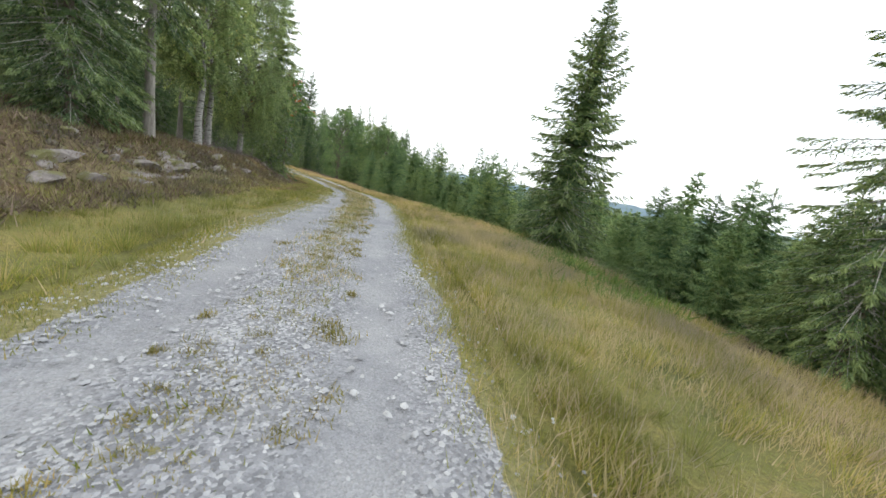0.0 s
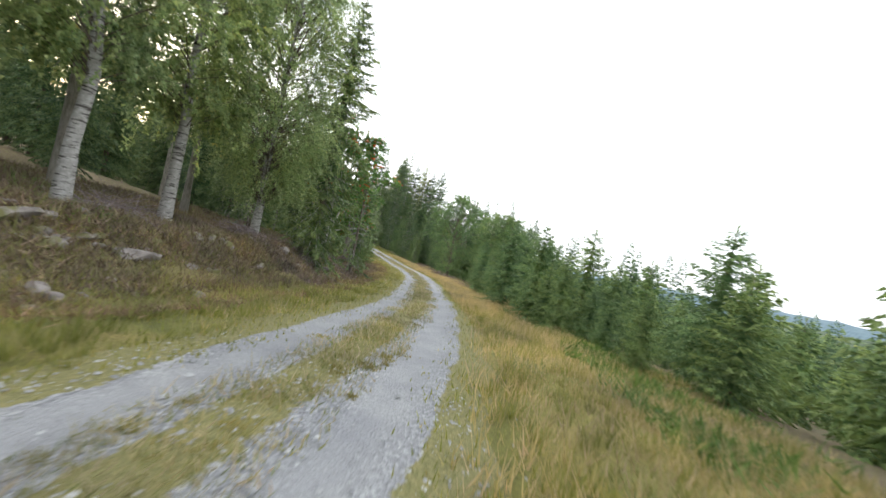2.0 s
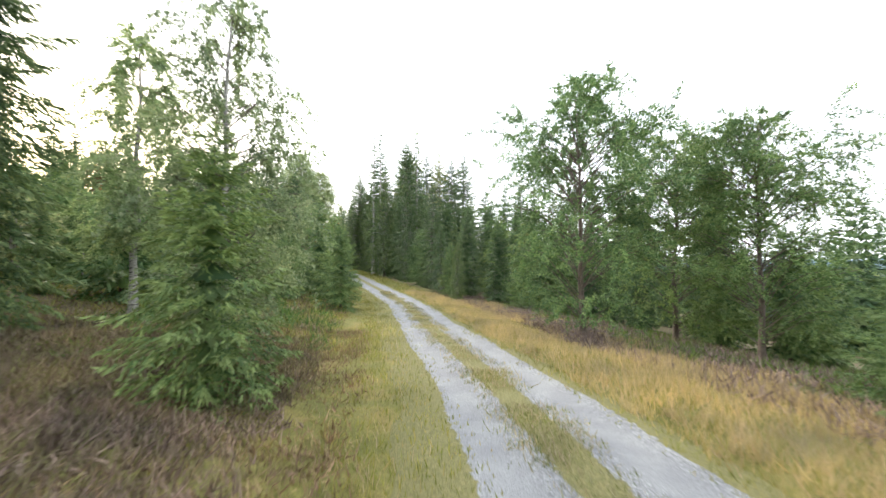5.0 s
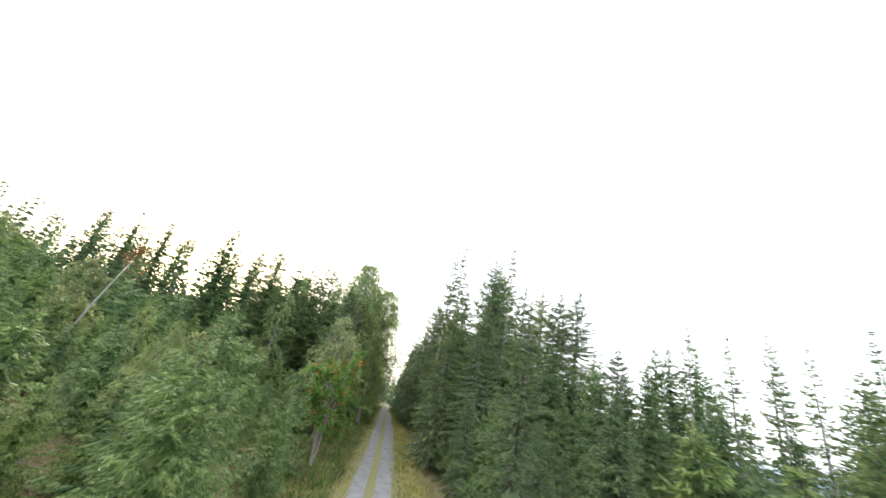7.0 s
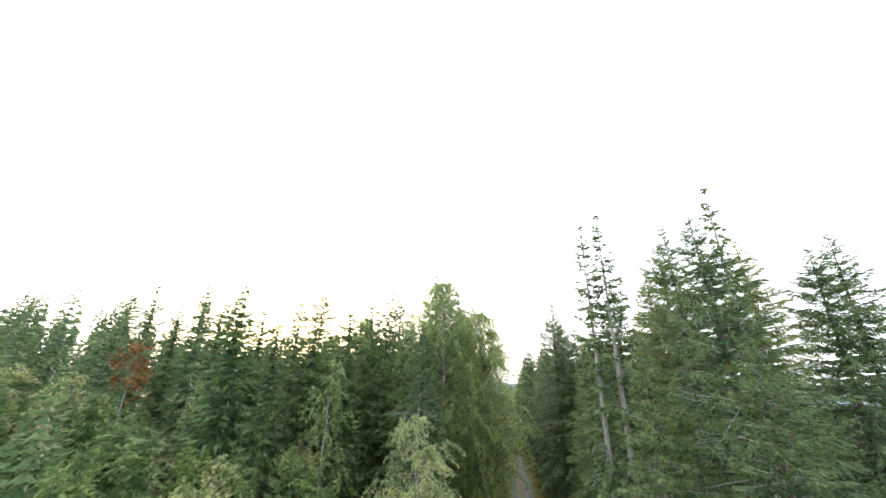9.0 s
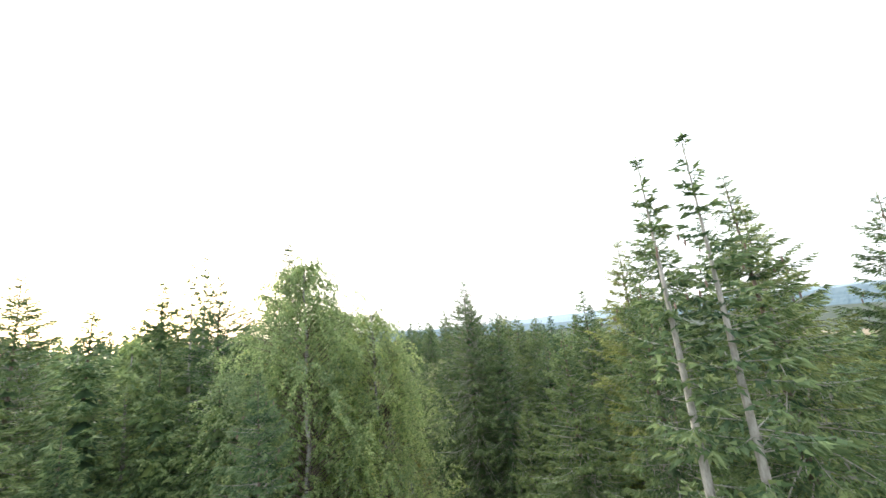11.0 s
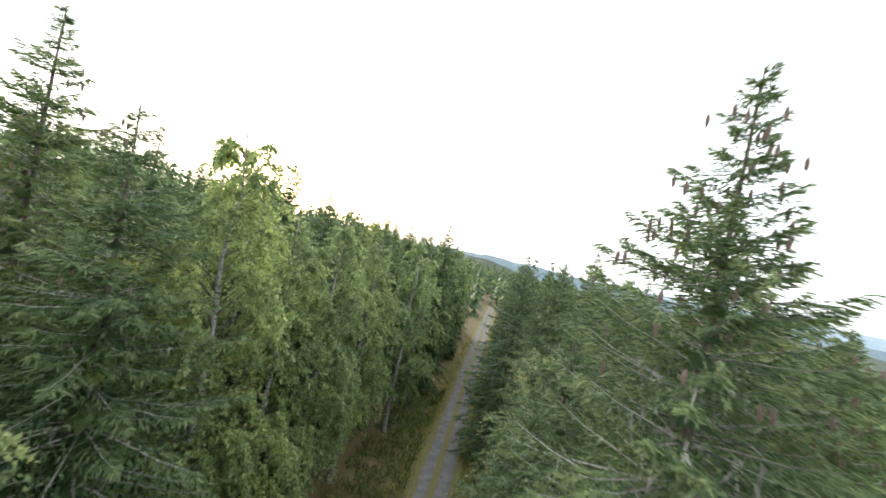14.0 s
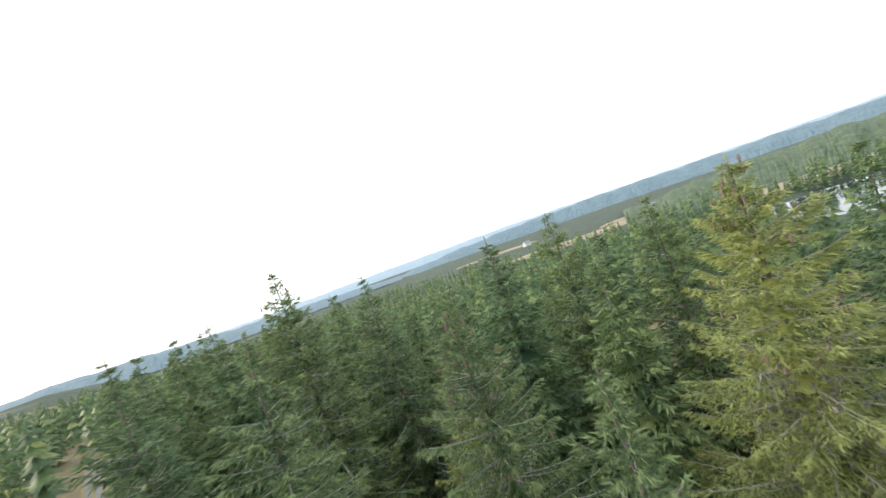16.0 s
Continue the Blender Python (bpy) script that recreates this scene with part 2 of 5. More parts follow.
def along(x, y):
    """Distance along the road, signed distance to its left, and the road's height, for arrays of places."""
    x, y = np.atleast_1d(np.asarray(x, float)), np.atleast_1d(np.asarray(y, float))
    s, u, z = np.empty(len(x)), np.empty(len(x)), np.empty(len(x))
    for i in range(0, len(x), 4000):
        px, py = x[i:i + 4000], y[i:i + 4000]
        cx, cy = (px.min() + px.max()) / 2, (py.min() + py.max()) / 2
        off = np.hypot(ROAD[:, 0] - cx, ROAD[:, 1] - cy)
        rows = np.flatnonzero(off <= off.min() + 2 * np.hypot(px - cx, py - cy).max() + 1)
        dx, dy = px[:, None] - ROAD[rows, 0], py[:, None] - ROAD[rows, 1]
        k = rows[np.argmin(dx * dx + dy * dy, axis=1)]
        rx, ry = x[i:i + 4000] - ROAD[k, 0], y[i:i + 4000] - ROAD[k, 1]
        f = rx * TAN[k, 0] + ry * TAN[k, 1]
        s[i:i + 4000] = ROAD_S[k] + f
        side = rx * LEFT[k, 0] + ry * LEFT[k, 1]
        u[i:i + 4000] = np.where(np.abs(f) < 1.0, side, np.sign(side) * np.hypot(rx, ry))
        z[i:i + 4000] = ROAD[k, 2]
    return s, u, z


def wave(x, y, size, seed):
    """A smooth, cheap hilly pattern between -1 and 1."""
    a = np.random.RandomState(seed).uniform(0, 6.28, 10)
    w = 0
    for i in range(5):
        c, d = math.cos(a[i]), math.sin(a[i])
        w = w + np.sin((x * c + y * d) * (1 + 0.37 * i) / size * 2 + a[i + 5]) / (1 + 0.3 * i)
    return w / 3.4


LAKES = [(135, 325, -0.75, 88, 50)]


def land(x, y):
    s, u, z = along(x, y)
    x, y = np.atleast_1d(np.asarray(x, float)), np.atleast_1d(np.asarray(y, float))
    early = np.clip((58 - s) / 25, 0, 1)
    lu, ru = np.maximum(u, 0), np.maximum(-u, 0)
    bank = (0.35 + 0.75 * early) * np.clip((lu - (4.6 + 1.1 * early - 1.0 * np.clip((s - 16) / 10, 0, 1) * early)) / (3.0 - 1.2 * early), 0, 1)
    rise = 0.135 * np.clip(lu - 8, 0, 75) + 0.07 * np.clip(lu - 83, 0, 200)
    ditch = -0.16 * np.exp(-((lu - 3.8) / 1.0) ** 2)
    fall = -0.10 * np.clip(ru - 2.6, 0, 6.5) - 0.16 * np.clip(ru - 9, 0, 60) - 0.075 * np.clip(ru - 69, 0, 190)
    rough = np.clip((np.abs(u) - 2.2) / 4, 0, 1)
    bumps = rough * (0.16 * wave(x, y, 3.0, 3) + 0.35 * np.clip((np.abs(u) - 6) / 10, 0, 1) * wave(x, y, 11, 5) + 0.05 * wave(x, y, 0.9, 8))
    fall = np.maximum(z + fall, -22.5) - z
    for cx, cy, a, r1, r2 in LAKES:
        p, q = (x - cx) * math.cos(a) + (y - cy) * math.sin(a), -(x - cx) * math.sin(a) + (y - cy) * math.cos(a)
        r = np.hypot(p / r1, q / r2) + 0.12 * wave(x, y, 40, 12)
        fall = fall - 5.0 * np.clip((1.25 - r) / 0.4, 0, 1)
    far = np.clip((np.abs(u) - 60) / 100, 0, 1) * 1.0 * wave(x, y, 60, 9)
    return z + bank + rise + ditch + fall + bumps + far


def height(x, y):
    return float(land([x], [y])[0])


# ---- building helpers ----
def mesh_of(name, verts, faces, material, smooth=False):
    me = bpy.data.meshes.new(name)
    me.from_pydata([tuple(v) for v in verts], [], faces)
    me.materials.append(material)
    if smooth:
        me.polygons.foreach_set("use_smooth", [True] * len(me.polygons))
    me.update()
    return me


def quick_mesh(name, verts, quads, material):
    """A mesh of separate four-cornered pieces, from arrays."""
    me = bpy.data.meshes.new(name)
    verts, quads = np.asarray(verts, np.float32), np.asarray(quads, np.int32)
    me.vertices.add(len(verts))
    me.vertices.foreach_set("co", verts.ravel())
    k = quads.shape[1]
    me.loops.add(quads.size)
    me.loops.foreach_set("vertex_index", quads.ravel())
    me.polygons.add(len(quads))
    me.polygons.foreach_set("loop_start", np.arange(0, quads.size, k, dtype=np.int32))
    me.polygons.foreach_set("loop_total", np.full(len(quads), k, np.int32))
    me.materials.append(material)
    me.update(calc_edges=True)
    return me


def part(name, me, parent, label="", kind=""):
    ob = new(name, me)
    ob.parent = parent
    return tagged(ob, label, kind=kind)


def tube(path, radii, sides=7):
    """Verts and faces of a tapered, bent stem along a list of places."""
    verts, faces = [], []
    path = [Vector(p) for p in path]
    for i, (p, r) in enumerate(zip(path, radii)):
        d = (path[min(i + 1, len(path) - 1)] - path[max(i - 1, 0)]).normalized()
        a = d.orthogonal().normalized() if abs(d.z) < 0.9 else Vector((1, 0, 0))
        a = (a - d * a.dot(d)).normalized()
        b = d.cross(a)
        for k in range(sides):
            t = 2 * math.pi * k / sides
            verts.append(p + (a * math.cos(t) + b * math.sin(t)) * r)
    for i in range(len(path) - 1):
        for k in range(sides):
            j = (k + 1) % sides
            faces.append((i * sides + k, i * sides + j, (i + 1) * sides + j, (i + 1) * sides + k))
    faces.append(tuple(range(len(verts) - sides, len(verts))))
    return verts, faces


def gather(pieces):
    verts, faces = [], []
    for v, f in pieces:
        n = len(verts)
        verts += v
        faces += [tuple(i + n for i in q) for q in f]
    return verts, faces


def blades(base, way, length, width, up=None, rng=None):
    """Rhombic sprigs: arrays of places, directions, lengths and widths."""
    base, way = np.asarray(base, float), np.asarray(way, float)
    way = way / np.linalg.norm(way, axis=1)[:, None]
    if up is None:
        up = rng.normal(0, 0.55, (len(base), 3)) + (0, 0, 1)
    side = np.cross(way, up)
    side /= np.linalg.norm(side, axis=1)[:, None] + 1e-9
    length, width = np.asarray(length)[:, None], np.asarray(width)[:, None]
    mid = base + way * length * 0.45
    v = np.stack([base, mid + side * width / 2, base + way * length, mid - side * width / 2], 1).reshape(-1, 3)
    return v, np.arange(len(v)).reshape(-1, 4)


def needles(base, way, length, width, rng, loose=0.6):
    """Three-cornered sprigs: broad where they leave the twig, pointed at the tip."""
    base, way = np.asarray(base, float), np.asarray(way, float)
    way = way / (np.linalg.norm(way, axis=1)[:, None] + 1e-9)
    side = np.cross(way, rng.normal(0, loose, (len(base), 3)) + (0, 0, 1))
    side /= np.linalg.norm(side, axis=1)[:, None] + 1e-9
    length, width = np.asarray(length)[:, None], np.asarray(width)[:, None]
    v = np.stack([base - way * length * 0.08 + side * width / 2, base + way * length, base - way * length * 0.08 - side * width / 2], 1).reshape(-1, 3)
    return v, np.arange(len(v)).reshape(-1, 3)


# ---- trees ----
def skirts(rng, H, R, h0, tip, tiers, sides, full, stem, drop=0.42):
    """Tiers of hanging boughs with ragged rims, one over another, narrowing to the top."""
    vs, fs = [], []
    for i in range(tiers):
        f = 1 - (1 - i / tiers) ** 1.4
        z = h0 + (H - h0) * f + 0.4 * (H - h0) / tiers * (1 - f)
        env = (R * (1 - math.exp(-(1 - f) / tip)) / (1 - math.exp(-1 / tip)) * min(1.0, 0.72 + f * 2.0) + 0.05) * full
        n0 = len(vs)
        vs.append(stem(min(z + env * (0.25 + 0.9 * f), H)))
        turn = rng.uniform(0, 6.28)
        for k in range(sides):
            a = turn + 6.2832 * k / sides + rng.normal(0, 0.1)
            w = env * (rng.uniform(0.8, 1.2) if k % 2 else rng.uniform(0.4, 0.65))
            vs.append(stem(min(z, H)) + np.array([math.cos(a) * w, math.sin(a) * w, -drop * w * (1.1 - f) * rng.uniform(0.6, 1.4)]))
        fs += [(n0, n0 + 1 + k, n0 + 1 + (k + 1) % sides) for k in range(sides)]
    return np.array(vs), np.array(fs)


def spruce_meshes(seed, H, R, h0, step, per, twigs, size, leaves, droop=0.25, thin=0.0, limbs=True, bare=0.0, lichen=0, tip=0.33, core=0.3, barkmat=None, fat=1.0, cones=0, spire=0.16):
    """Trunk, limbs and needles of a Norway spruce H high and R wide at its skirt, bare below h0. Whorls of sagging boughs; each bough is a flat spray:
    twigs to both sides, each twig with sprigs like a feather. The top is a spire of short, clearly parted whorls round the leader."""
    rng = np.random.RandomState(seed)
    lean = rng.uniform(-0.012, 0.012, 2) * H
    stem = lambda z: np.array([lean[0] * (z / H) ** 2, lean[1] * (z / H) ** 2, z])  # noqa: E731
    r0 = 0.010 * H + 0.02
    zs = np.linspace(0, H * 0.995, 10)
    tv, tf = tube([stem(z) - (0, 0, 0.3 if z == 0 else 0) for z in zs], [max(r0 * (1 - z / H) ** 0.85, 0.012) * (1.35 if z == 0 else 1) for z in zs], 8)
    base, way, ln, wd, limb, beard, shoot, fruit = [], [], [], [], [], [], [], []
    lop = rng.uniform(0.82, 1.14, 7)
    up = np.array([0, 0, 1.0])
    full = 1 - math.exp(-1 / tip)

    def reach(f):
        g = 1 - f
        return R * (1 - math.exp(-g / tip)) / full * min(1.0, 0.7 + f * 2.2) * min(1.0, 0.55 + 0.45 * g / spire) + 0.05

    z = h0
    while z < H - 0.25:
        f = (z - h0) / (H - h0)
        env = reach(f)
        top = max(0.0, 1 - (1 - f) / spire)
        count = max(5, round(per * (1 - 0.2 * top)))
        turn = rng.uniform(0, 6.283)
        whorl = rng.uniform(0.88, 1.12)
        for k in range(count):
            if rng.rand() < thin * (0.3 + f):
                continue
            az = turn + 6.283 * k / count + rng.normal(0, 0.22)
            L = env * whorl * rng.uniform(0.72, 1.12) * lop[int(az % 6.283 / 0.8977) % 7] * (1.22 if rng.rand() < 0.06 else 1)
            e = radians(-20 + 52 * f**1.3 + rng.normal(0, 7))
            o = np.array([math.cos(az), math.sin(az), 0])
            d = np.array([-o[1], o[0], 0])
            p0 = stem(min(z + rng.normal(0, 0.4 * (1 - 0.6 * top)) * step, H - 0.2))
            ce, se, dr = L * math.cos(e), L * math.sin(e), droop * (1 - 0.75 * f) * L
            curl = 0.16 * L
            t3 = np.array([0, 0.35, 0.7, 0.96])
            if limbs and L > 0.8:
                limb.append(tube([p0 + o * ce * t + up * (se * t - dr * t * t + curl * t**4) for t in t3], [0.009 + 0.008 * L, 0.007 + 0.005 * L, 0.005 + 0.002 * L, 0.004], 3))
            if cones and f > 0.72 and L > 0.3 and rng.rand() < cones:
                tipped = p0 + o * ce * 0.85 + up * (se - dr + 0.1 * L) * 0.85
                fruit += [tipped + rng.normal(0, 0.12, 3) for _ in range(2)]
            n = max(6, int(twigs * (0.25 + 0.75 * L / R)))
            start = bare * (1 - f) * rng.uniform(0.5, 1)
            t = start + (1 - start) * ((np.arange(n) + rng.rand(n)) / n) ** 0.9
            q = p0 + o * (ce * t)[:, None] + up * (se * t - dr * t * t + curl * t**4)[:, None]
            sgn = np.where(np.arange(n) % 2 == 0, 1.0, -1.0)[:, None]
            w = o * (0.55 + 0.5 * t)[:, None] + d * sgn * (rng.uniform(0.75, 1.1, n) * (1.18 - t))[:, None] + up * (rng.normal(0, 0.16, n) - rng.uniform(0.0, 0.9, n) * (1.0 - f))[:, None]
            w /= np.linalg.norm(w, axis=1)[:, None]
            tl = (0.09 + 0.36 * L * (1.06 - t)) * rng.uniform(0.75, 1.2, n)
            fan = np.cross(w, up)
            fan /= np.linalg.norm(fan, axis=1)[:, None]
            m = max(2, int(min(6, tl.mean() / (0.33 * size) + 0.7)))
            for j in range(m):
                a = (j + rng.rand(n) * 0.7) / m
                base.append(q + w * (tl * a)[:, None] - up * (0.3 * tl * a * a * (1.1 - f))[:, None])
                flip = (1.0 if j % 2 else -1.0) * rng.uniform(0.2, 0.75, n) * (0.0 if j == m - 1 else 1.0)
                way.append(w + fan * flip[:, None] + rng.normal(0, 0.3, (n, 3)) - up * (0.5 * (1 - f)))
                ln.append(size * rng.uniform(0.7, 1.25, n) * (1 - 0.3 * top))
                wd.append(size * fat * rng.uniform(0.34, 0.56, n) * (1 - 0.45 * top))
                shoot.append(np.clip(0.35 * t + 0.45 * a + 0.25 * (t > 0.8), 0, 1))
            if lichen and f < 0.75:
                a = rng.uniform(0.08, 0.6, lichen)
                beard.append(p0 + o * (ce * a)[:, None] + up * (se * a - dr * a * a)[:, None] + rng.normal(0, 0.05, (lichen, 3)))
        z += step * rng.uniform(0.8, 1.2) * (0.8 - 0.1 * top)
    if core:
        cv, cf = skirts(rng, H * 0.93, R, h0, tip, int((H - h0) / (1.0 * step)), 14, core, stem)
    base, way, ln, wd = np.concatenate(base), np.concatenate(way), np.concatenate(ln), np.concatenate(wd)
    extra = 14
    tops = np.linspace(H - 0.06 * H, H - 0.12, extra)
    base = np.concatenate([base, [stem(q) for q in tops]])
    way = np.concatenate([way, rng.normal(0, 0.35, (extra, 3)) + up])
    ln, wd = np.r_[ln, np.full(extra, 0.2)], np.r_[wd, np.full(extra, 0.05)]
    v, q = needles(base, way, ln, wd, rng, 1.0)
    shoot = np.repeat(np.r_[np.concatenate(shoot), np.ones(extra)], 3).astype(np.float32)
    crown = quick_mesh("spruce_crown", v, q, leaves)
    crown.attributes.new("shoot", "FLOAT", "POINT").data.foreach_set("value", shoot)
    out = [("trunk", mesh_of("spruce_trunk", tv, tf, barkmat or BARK_SPRUCE, True), "", "")]
    if core:
        out.append(("inner_bough", quick_mesh("spruce_inner", cv, cf, leaves), "", "stuff"))
    if limb:
        lv, lf = gather(limb)
        out.append(("branch_wood", mesh_of("spruce_wood", lv, lf, TWIG_GREY), "", "stuff"))
    out.append(("crown", crown, "", ""))
    if fruit:
        cones_at = [tube([c, c - up * 0.07, c - up * 0.15, c - up * 0.2], [0.012, 0.032, 0.026, 0.008], 5) for c in fruit]
        out.append(("cone", mesh_of("spruce_cones", *gather(cones_at), CONE), "brown hanging cones", "stuff"))
    if beard:
        bb = np.concatenate(beard)
        v, q = needles(bb, rng.normal(0, 0.35, (len(bb), 3)) - up, rng.uniform(0.12, 0.4, len(bb)), rng.uniform(0.03, 0.09, len(bb)), rng)
        out.append(("lichen", quick_mesh("tree_lichen", v, q, TWIG_GREY), "grey hanging beard lichen", "stuff"))
    return out


def leafy_meshes(seed, H, R, h0, stems, leaf, count, leaves, barkmat, weep=0.5, berries=0, top=1.0, clumps=60, cone=False, ways=None, bough=None):
    """Trunk, limbs and leaves of a broad-leaved tree: limbs rise from the stem, twigs hang from their ends, leaves grow along the twigs."""
    rng = np.random.RandomState(seed)
    trunk, limb, strands = [], [], []
    for k in range(stems):
        a = rng.uniform(0, 6.283)
        tilt = (0.0 if stems == 1 else 0.11) + rng.uniform(0, 0.03)
        hh = H * (1.0 if k == 0 else rng.uniform(0.8, 0.95))
        pts = [np.array([math.cos(a) * tilt * z + 0.04 * math.sin(z * 1.3 + k) * min(z, 2), math.sin(a) * tilt * z + 0.04 * math.cos(z + k) * min(z, 2), z]) for z in np.linspace(0, hh * 0.97, 10)]
        r0 = 0.010 * H + 0.03
        if ways:
            w = np.array(ways[k], float)
            at = np.linspace(0, 1, len(w))
            pts = [np.array([np.interp(t, at, w[:, c]) for c in range(3)]) for t in np.linspace(0, 1, 10)]
            hh = w[-1, 2] / 0.97
            r0 = 0.13 if k == 0 else 0.1
        trunk.append(tube([p - (0, 0, 0.25) if i == 0 else p for i, p in enumerate(pts)], [r0 * (1 - 0.92 * i / 9) * (1.3 if i == 0 else 1) for i in range(10)], 8))
        for j in range(clumps // stems):
            f = rng.uniform(0, 1) ** (1.2 if cone else 0.85) * (0.97 if cone else 1)
            z = h0 + (hh * 0.96 - h0) * f
            i = max(0, min(sum(1 for w in pts if w[2] <= z) - 1, 8))
            p = pts[i] + (pts[i + 1] - pts[i]) * ((z - pts[i][2]) / (pts[i + 1][2] - pts[i][2]))
            az = rng.uniform(0, 6.283)
            env = R * ((1.04 - math.exp(-(1 - f) / 0.3)) * min(1, 0.65 + 2 * f) if cone else math.sin(math.pi * (0.16 + 0.8 * f)) ** 0.8) * rng.uniform(0.45, 1.1)
            o = np.array([math.cos(az), math.sin(az), 0])
            rise = env * rng.uniform(0.35, 0.9) * top
            b = [p, p + o * env * 0.5 + np.array([0, 0, rise * 0.65]), p + o * env * 0.92 + np.array([0, 0, rise * 0.8])]
            limb.append(tube(b, [0.008 + 0.006 * env, 0.006 + 0.003 * env, 0.004], 3))
            for m in range(5):
                t = rng.uniform(0.35, 1)
                q = b[0] + (b[1] - b[0]) * t / 0.5 if t < 0.5 else b[1] + (b[2] - b[1]) * (t - 0.5) / 0.5
                w = o * rng.uniform(0.1, 1) + rng.normal(0, 0.5, 3) + np.array([0, 0, 0.35 - 0.9 * weep])
                strands.append((q, w / np.linalg.norm(w), rng.uniform(0.5, 1.25) * (0.35 + 0.22 * R) * (0.14 + 0.86 * min(1.0, env / (0.7 * R)))))
    if bough:
        trunk.append(tube(bough, [0.05, 0.045, 0.035, 0.02], 6))
    mean = sum(L for _, _, L in strands)
    base, way, ln = [], [], []
    for q, w, L in strands:
        per = max(3, int(count * L / mean))
        t = rng.uniform(0.0, 1.0, per)
        hang = np.zeros((per, 3))
        hang[:, 2] = -weep * 0.7 * L * t**2
        base.append(q + w * (t * L)[:, None] + hang + rng.normal(0, 0.028 * L + 0.025, (per, 3)))
        way.append(rng.normal(0, 1, (per, 3)) + w - (0, 0, 0.5))
        ln.append(leaf * rng.uniform(0.7, 1.35, per))
    base, way, ln = np.concatenate(base), np.concatenate(way), np.concatenate(ln)
    v, q = needles(base, way, ln, ln * 0.8, rng)
    out = [("trunk", mesh_of("leafy_trunk", *gather(trunk), barkmat, True), "", ""), ("branch_wood", mesh_of("leafy_wood", *gather(limb), BARK_SPRUCE), "", "stuff"),
           ("crown", quick_mesh("leafy_crown", v, q, leaves), "", "")]
    if berries:
        pick = rng.choice(len(strands), berries, False)
        b2, w2 = [], []
        for i in pick:
            q0, w, L = strands[i]
            c = q0 + w * L * 0.8
            for m in range(9):
                b2.append(c + rng.normal(0, 0.085, 3))
                w2.append(rng.normal(0, 1, 3))
        v, q = blades(b2, w2, np.full(len(b2), 0.1), np.full(len(b2), 0.1), up=rng.normal(0, 1, (len(b2), 3)))
        out.append(("berry_cluster", quick_mesh("berry_clusters", v, q, BERRY), "clusters of red berries", "stuff"))
    return out


STOCK = {}


def stock(kind, name, made, H, label, category, group):
    STOCK[kind] = [name, made, H, None, label, category, group]


def plant(kind, x, y, H, turn=None, spread=1.0, z=None, label=""):
    """One tree of that kind, H high, with its foot on the ground."""
    name, made, H0, first, lab, cat, group = STOCK[kind]
    k = H / H0
    turn = random.uniform(0, 360) if turn is None else turn
    m = pose(x, y, height(x, y) - 0.05 if z is None else z, 0, 0, turn) @ Matrix.Diagonal((k * spread, k * spread, k, 1))
    if first is None:
        ob = new(name)
        ob.empty_display_size = 0.5
        for pname, me, plabel, pkind in made:
            part(pname, me, ob, plabel, pkind)
        STOCK[kind][3] = ob
        tagged(ob, lab, cat, group)
        ob.matrix_basis = m
    else:
        ob = copy_thing(first, pose(0, 0, 0))
        ob.matrix_basis = m
    if label:
        tagged(ob, label)
    return ob


for i in range(4):
    stock(f"old{i}", "spruce_tree", spruce_meshes(10 + i, 20, 3.5 + 0.35 * (i % 2), 1.2, 0.56, 8, 38, 0.2, MOSSY if i == 3 else SPRUCE, 0.34, 0.04, True, 0.3, 4, 0.42 + 0.06 * i, 0.2, None, 0.62, 0.15, 0.12 + 0.03 * i), 20,
          ("tall yellowish-green old spruce with grey lichen-hung branches" if i == 3 else "tall dark green spruce with grey inner branches beside the track"), "spruce", "tall spruces")
for i in range(3):
    stock(f"mid{i}", "spruce_tree", spruce_meshes(30 + i, 19, 2.8 + 0.25 * i, 1.0, 0.62, 8, 19, 0.28, SPRUCE, 0.34, 0.04, False, 0.1, 0, 0.45, 0.36, None, 0.75, 0, 0.14 + 0.03 * i), 19, "tall dark green spruce in the forest", "spruce", "forest spruces")
stock("edge", "spruce_tree", spruce_meshes(44, 15, 2.7, 5.2, 0.55, 6, 20, 0.2, SPRUCE, 0.5, 0.3, True, 0.3, 3, 0.35, 0.0, BARK_GREY, 0.8), 15, "shady spruce with drooping branches and a bare grey trunk foot", "spruce", "bank spruces")
stock("poled", "spruce_tree", spruce_meshes(46, 9, 1.6, 0.9, 0.45, 4, 9, 0.22, SPRUCE, 0.3, 0.1, True, 0.95, 2, 0.5, 0.0, BARK_SPRUCE), 9, "slim spruce with dead grey lower branches", "spruce", "bank spruces")
for i in range(3):
    stock(f"young{i}", "young_spruce", spruce_meshes(70 + i, 6, 1.7 + 0.12 * i, 0.1, 0.33, 8, 21, 0.145, YOUNG, 0.12, 0.02, False, 0, 0, 0.7, 0.36, None, 0.75, 0, 0.2), 6, "young bright green spruce with branches to the ground", "spruce", "young spruces")
    stock(f"small{i}", "young_spruce", spruce_meshes(75 + i, 6, 1.7 + 0.12 * i, 0.1, 0.4, 7, 9, 0.27, YOUNG, 0.12, 0.02, False, 0, 0, 0.7, 0.42, None, 0.9, 0, 0.2), 6, "young green spruce with branches to the ground", "spruce", "young spruces")
stock("thin", "spruce_tree", spruce_meshes(80, 22, 1.5, 3.0, 0.62, 6, 12, 0.26, SPRUCE, 0.35, 0.3, True, 0.2, 0, 0.3, 0.0, TWIG_GREY, 1.0, 0.1, 0.1), 22, "thin, sparse tall spruce with a pale bare trunk", "spruce", "thin spruces")
